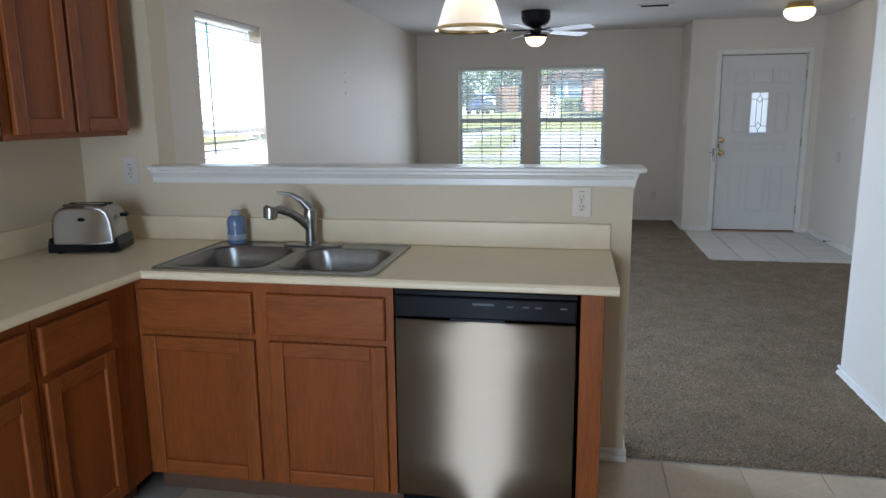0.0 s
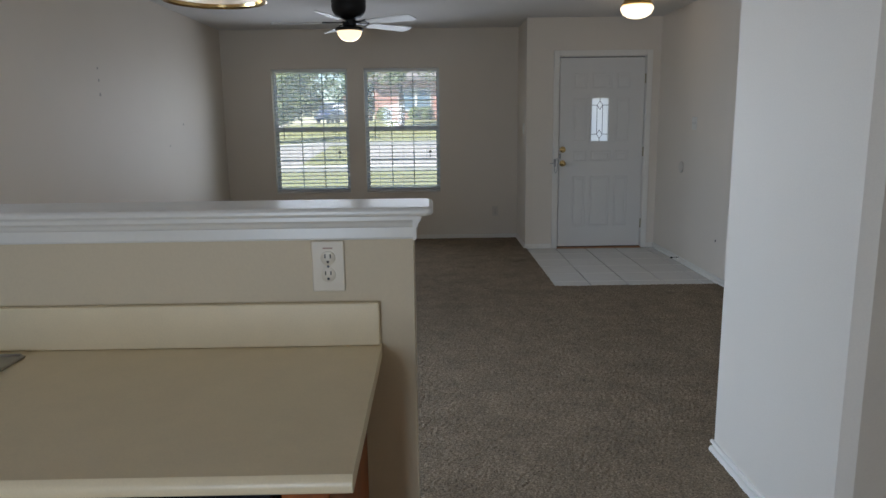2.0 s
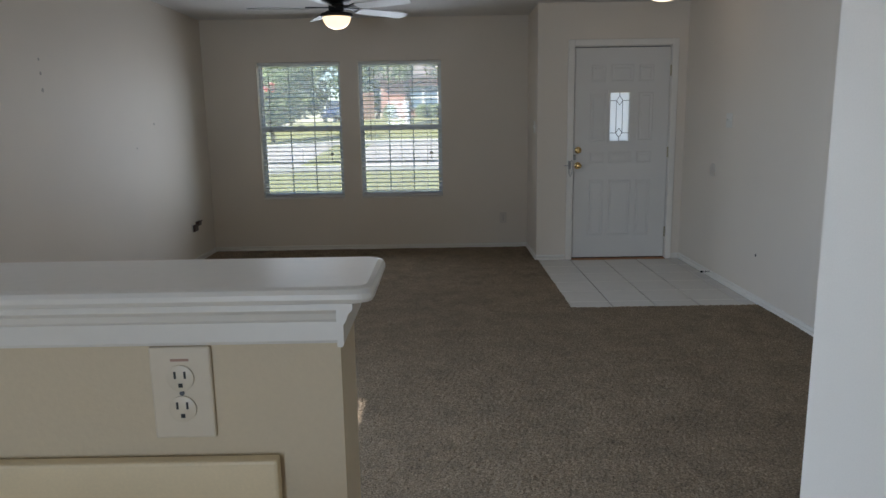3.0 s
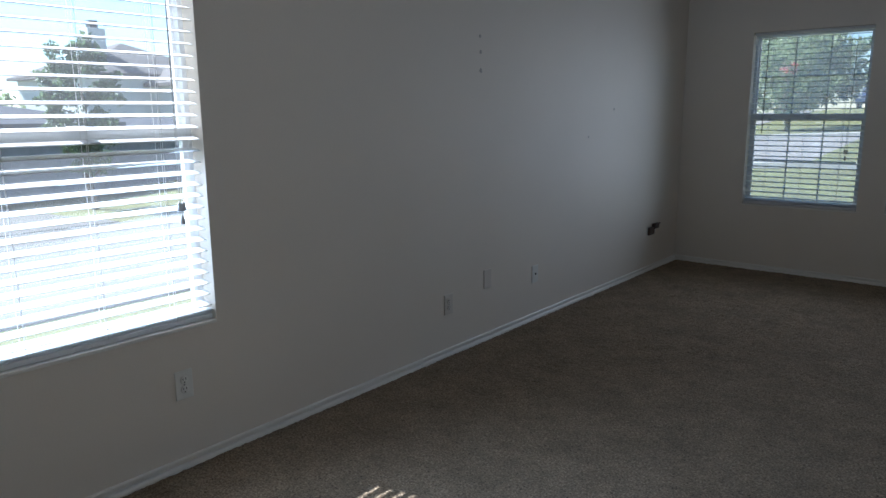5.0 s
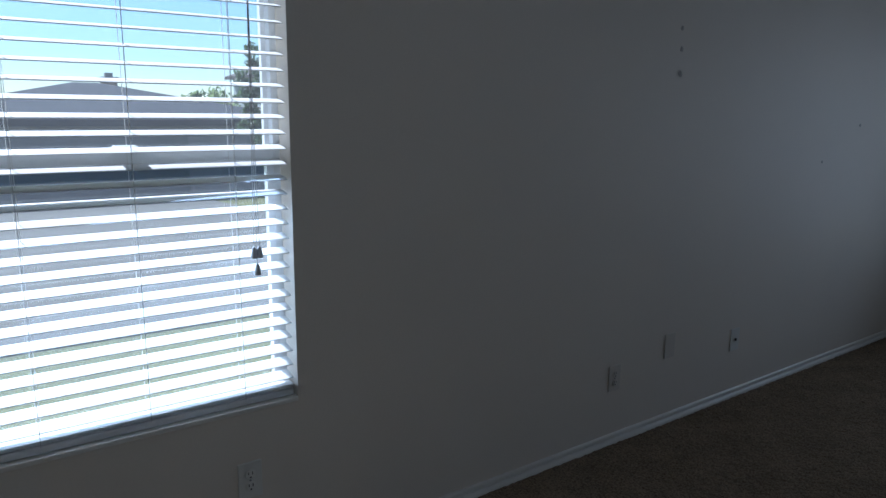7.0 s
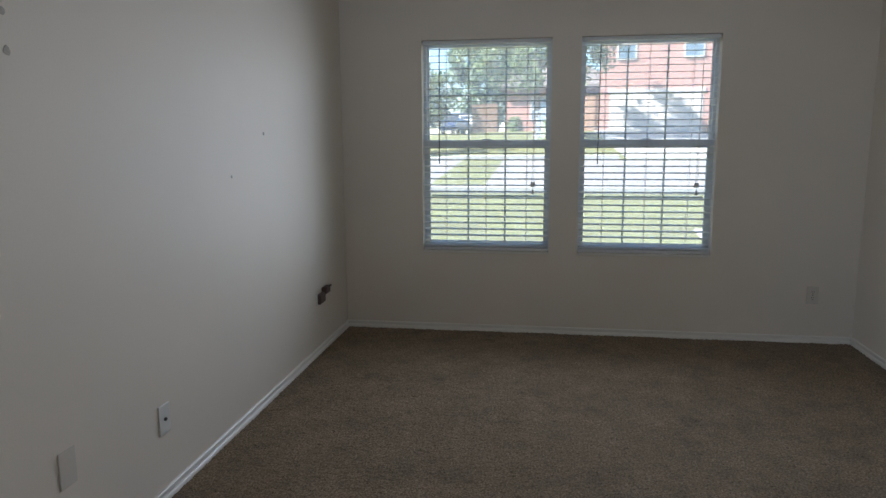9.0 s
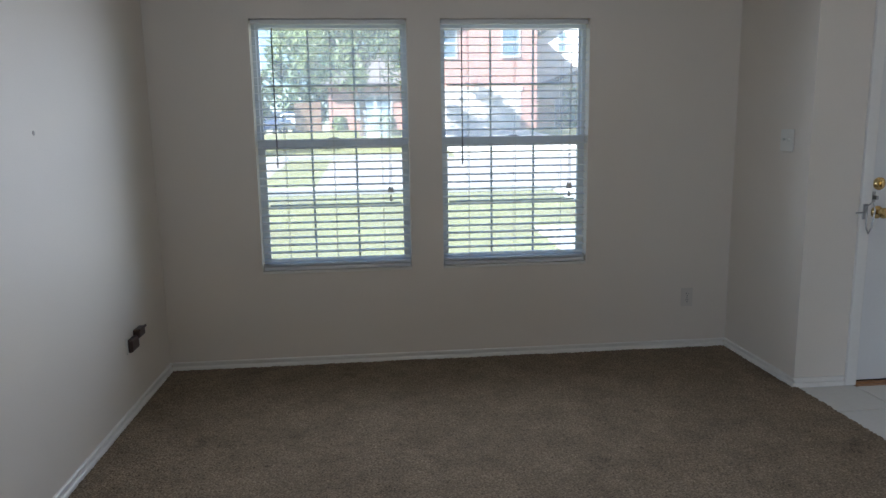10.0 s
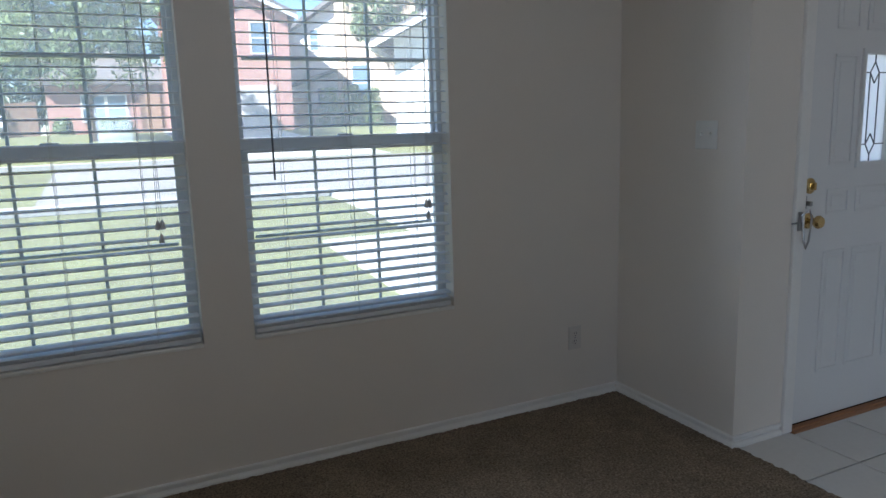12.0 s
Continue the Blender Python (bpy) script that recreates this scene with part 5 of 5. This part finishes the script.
# ---- trees and shrubs ----
def tree(x, y, height, radius, crown_low, label, leaves, leaf_mat, trunk_r=0.14, size=0.16, flat=1.0):
    t = thing("tree", label, "tree", pose(x, y, ground_z(x, y)))
    rnd = random.Random(int(x * 10 + y * 100))
    top = height * 0.72
    pts = [(0.08 * math.sin(k * 1.7), 0.08 * math.cos(k * 1.3), -0.2 + (top + 0.2) * k / 6) for k in range(7)]
    part("trunk", tube(pts, [trunk_r * (1.25 - 1.05 * k / 6) for k in range(7)], 10), BARK, t, smooth=True)
    limbs, ends = bmesh.new(), []
    for k in range(11):
        a, z0 = k * 2.4 + rnd.uniform(-0.3, 0.3), crown_low * 0.85 + (top - crown_low * 0.85) * k / 11
        reach = radius * rnd.uniform(0.55, 0.9) * (1 - 0.35 * k / 11)
        p0, p1 = Vector((0, 0, z0)), Vector((reach * 0.5 * math.cos(a), reach * 0.5 * math.sin(a), z0 + reach * 0.35))
        p2 = Vector((reach * math.cos(a + 0.2), reach * math.sin(a + 0.2), z0 + reach * 0.55))
        lb = tube([p0, p1, p2], [trunk_r * 0.4, trunk_r * 0.25, trunk_r * 0.1], 6)
        me = bpy.data.meshes.new("limb")
        lb.to_mesh(me)
        lb.free()
        limbs.from_mesh(me)
        bpy.data.meshes.remove(me)
        ends += [p1, p2]
    part("limbs", limbs, BARK, t, smooth=True)
    mid = (crown_low + height) / 2
    half = (height - crown_low) / 2
    clumps = []
    while len(clumps) < 130:
        u = Vector((rnd.uniform(-1, 1), rnd.uniform(-1, 1), rnd.uniform(-1, 1)))
        if 0.25 < u.length < 1.0:
            clumps.append((Vector((u.x * radius, u.y * radius * flat, mid + u.z * half)), rnd.uniform(0.10, 0.24) * radius))
    verts, faces = [], []
    for _ in range(leaves):
        c, r = rnd.choice(clumps)
        d = Vector((rnd.gauss(0, 1), rnd.gauss(0, 1), rnd.gauss(0, 0.8))).normalized() * r * rnd.uniform(0.4, 1.0)
        p = c + d
        q = Euler((rnd.uniform(-1.2, 1.2), rnd.uniform(-1.2, 1.2), rnd.uniform(0, 6.3))).to_matrix()
        s = size * rnd.uniform(0.6, 1.3)
        k = len(verts)
        verts += [tuple(p + q @ Vector(o)) for o in ((-s, 0, 0), (0, -s * 0.45, s * 0.1), (s, 0, 0), (0, s * 0.45, s * 0.1))]
        faces.append((k, k + 1, k + 2, k + 3))
    me = bpy.data.meshes.new("crown")
    me.from_pydata(verts, [], faces)
    me.materials.append(leaf_mat)
    part("crown", me, leaf_mat, t, kind="stuff")
    return t


tree(0.75, 30.0, 9.4, 4.1, 2.0, "leafy green street tree in front of the brick house", 17000, LEAF, 0.16, 0.15)
tree(-8.2, 40.0, 4.6, 3.4, 0.3, "bushy green tree beside the far street", 7000, LEAF, 0.15, 0.2)
tree(-4.4, 21.2, 3.6, 1.5, 0.5, "low bushy shrub tree beside the street", 4500, LEAF, 0.07, 0.10)
tree(-13.6, 45.0, 8.5, 2.8, 1.5, "tall leafy tree far down the street", 8000, LEAFD, 0.2, 0.24)
tree(-3.5, 60.0, 10.0, 5.0, 1.0, "distant leafy tree behind the fence", 6000, LEAFD, 0.2, 0.3)
tree(12.0, 45.0, 8.0, 1.3, 0.3, "narrow dark tree between the houses", 3500, LEAFD, 0.12, 0.2)
tree(17.0, 37.5, 10.0, 2.6, 4.6, "light green tree beside the white house", 6000, LEAF, 0.16, 0.18)
tree(-15.3, 1.3, 4.25, 0.95, 0.85, "narrow young tree on the side lawn", 6000, LEAFD, 0.08, 0.085)
tree(-50.0, 10.2, 4.9, 2.6, 0.8, "distant tree behind the low house", 3000, LEAF, 0.15, 0.2)


def shrub(x, y, r, h, n, mat, label):
    rnd = random.Random(int(x * 31 + y * 7))
    verts, faces = [], []
    for _ in range(n):
        a, q = rnd.uniform(0, 6.283), rnd.uniform(0, 1) ** 0.5
        z = rnd.uniform(0, 1)
        w = r * q * (0.75 + 0.25 * math.sin(3 * a)) * (1 - 0.45 * z * z)
        p = Vector((w * math.cos(a), w * math.sin(a), z * h))
        m = Euler((rnd.uniform(-1.3, 1.3), rnd.uniform(-1.3, 1.3), rnd.uniform(0, 6.3))).to_matrix()
        s = 0.10 * rnd.uniform(0.6, 1.3)
        k = len(verts)
        verts += [tuple(p + m @ Vector(o)) for o in ((-s, 0, 0), (0, -s * 0.5, 0), (s, 0, 0), (0, s * 0.5, 0))]
        faces.append((k, k + 1, k + 2, k + 3))
    me = bpy.data.meshes.new("shrub")
    me.from_pydata(verts, [], faces)
    me.materials.append(mat)
    ob = new("shrub", me)
    ob.matrix_basis = pose(x, y, ground_z(x, y) - 0.02)
    tagged(ob, label, "shrub", "garden shrubs")


for x, y, r, h in ((13.3, 37.6, 1.0, 2.3), (14.4, 36.9, 0.95, 2.4), (15.4, 36.2, 0.9, 2.2)):
    shrub(x, y, r, h, 1400, LEAF, "clipped green shrub before the stone front")
for x, y in ((1.4, 36.3), (2.1, 36.2), (-0.6, 36.3)):
    shrub(x, y, 0.6, 0.8, 700, LEAF, "small green shrub under the brick house windows")

# fence, sign, cars
fz = thing("wooden_fence", "reddish cedar board fence beside the brick house", "fence")
bme = mesh_of("fence_board", boxes((0, 0.135, -0.01, 0.01, 0, 1.8)), FENCEM)
for i in range(11):
    px = -3.4 + i * 0.143
    part("fence_board", bme, FENCEM, fz, at=pose(px, 39.0, ground_z(px, 39.0) - 0.05))
for dz in (0.4, 1.4):
    part("rail", boxes((-3.4, -1.85, 39.011, 39.05, ground_z(-2.6, 39) + dz, ground_z(-2.6, 39) + dz + 0.1)), FENCEM, fz)
f2 = thing("grey_fence", "shaded grey board fence between two houses", "fence")
for i in range(14):
    px = 10.25 + i * 0.143
    part("fence_board", bme, FENCEM, f2, at=pose(px, 38.0, ground_z(px, 38.0) - 0.05))
part("rail", boxes((10.25, 12.25, 38.01, 38.05, ground_z(11, 38) + 0.4, ground_z(11, 38) + 0.5)), FENCEM, f2)

sg = thing("stop_sign", "red octagonal stop sign with green street blades on a post", "traffic sign", pose(-5.5, 25.5, ground_z(-5.5, 25.5)))
part("post", tube([(0, 0, -0.3), (0, 0, 2.95)], 0.03, 10), GALV, sg)
oct_ = [(0.38 * math.cos(radians(22.5 + 45 * k)), 2.25 + 0.38 * math.sin(radians(22.5 + 45 * k))) for k in range(8)]
plate_ = part("sign_plate", extrude(oct_, -0.045, -0.035, lambda u, v, w: (u, w, v)), REDP, sg, "red octagon")
txt = bpy.data.curves.new("sign_word", "FONT")
txt.body, txt.size, txt.align_x, txt.align_y, txt.extrude = "STOP", 0.24, "CENTER", "CENTER", 0.001
tob = new("sign_word", txt)
tob.parent = plate_
tob.matrix_basis = pose(0, -0.048, 2.25, 90, 0, 0)
txt.materials.append(CARWHITE)
part("street_blade", boxes((-0.45, 0.45, -0.01, 0.01, 2.72, 2.88)), GREENP, sg, "green street-name blade")
part("street_blade", boxes((-0.01, 0.01, -0.45, 0.45, 2.89, 3.05)), GREENP, sg, "green street-name blade")


def vehicle(x, y, yaw, mat, label, van):
    c = thing("parked_car", label, "car", pose(x, y, ground_z(x, y) + 0.02, 0, 0, yaw), "parked cars")
    h = 1.75 if van else 1.45
    side = [(-2.2, 0.35), (2.25, 0.35), (2.3, 0.75), (2.1, 0.98), (1.15, 1.08), (0.55, h - 0.06), (0.2, h), (-1.5, h), (-1.85, h - 0.1), (-2.2, 1.05), (-2.25, 0.7)]
    bm = extrude(side, -0.86, 0.86, lambda u, v, w: (u, w, v))
    part("body", bevelled(bm, 0.06, 2), mat, c, smooth=True)
    part("glass_band", boxes((-1.7, 0.35, -0.872, 0.872, 1.08, h - 0.16)), CARGLASS, c)
    part("windscreen", extrude([(1.08, 1.10), (0.60, h - 0.12), (0.64, h - 0.10), (1.12, 1.12)], -0.7, 0.7, lambda u, v, w: (u, w, v)), CARGLASS, c)
    for wx in (-1.4, 1.45):
        for wy in (-0.80, 0.80):
            w = part("wheel", revolve([(0.32, -0.1), (0.34, -0.07), (0.34, 0.07), (0.32, 0.1)], 24, "y"), RUBBER, c, at=pose(wx, wy, 0.34), smooth=True)
            part("rim", revolve([(0.20, -0.105), (0.20, 0.105)], 20, "y"), GALV, w)
    for wy in (-0.6, 0.6):
        part("headlight", boxes((2.2, 2.31, wy - 0.16, wy + 0.16, 0.72, 0.86), bevel=0.02), CARWHITE, c)


vehicle(-6.0, 52.0, 262, CARBLUE, "dark blue parked van beside the wooden fence", True)
vehicle(-4.55, 49.0, 268, CARWHITE, "white parked car in front of the wooden fence", False)

# ---- floor pieces ----
tile_g = 0.324


def tile_at(parent, x0, x1, y0, y1, mat, z0=-0.006, z1=0.002):
    bm = boxes((x0, x1, y0, y1, z0, z1))
    top_edges = [e for e in bm.edges if all(v.co.z > z1 - 1e-6 for v in e.verts)]
    bmesh.ops.bevel(bm, geom=top_edges, offset=0.002, segments=1, affect="EDGES", profile=0.5)
    part("tile", bm, mat, parent)


grout_bed = bpy.data.objects["floor_grout"]
x = 3.441 - 0.0
for i in range(5):
    xa, xb = max(TX + 0.002, x + 0.004 + i * tile_g), min(ENTRYX - 0.002, x - 0.004 + (i + 1) * tile_g)
    for j in range(6):
        ya, yb = DOORY - 0.03 - (j + 1) * tile_g + 0.028, DOORY - 0.03 - j * tile_g + 0.020
        ya, yb = max(ya, TY + 0.003), min(yb, DOORY - 0.036 if 3.77 < (xa + xb) / 2 < 4.71 else DOORY - 0.001)
        if xb - xa > 0.02 and yb - ya > 0.02:
            tile_at(grout_bed, xa, xb, ya, yb, TILE)
kbed = bpy.data.objects["floor_kitchen"]
ks = 0.305
for i in range(14):
    for j in range(15):
        xa, ya = 0.70 + i * ks, -6.72 - (j + 1) * ks
        if xa + ks < ENTRYX and ya > BACKY:
            tile_at(kbed, xa + 0.0015, xa + ks - 0.0015, ya + 0.0015, ya + ks - 0.0015, KTILE, z1=-0.002)
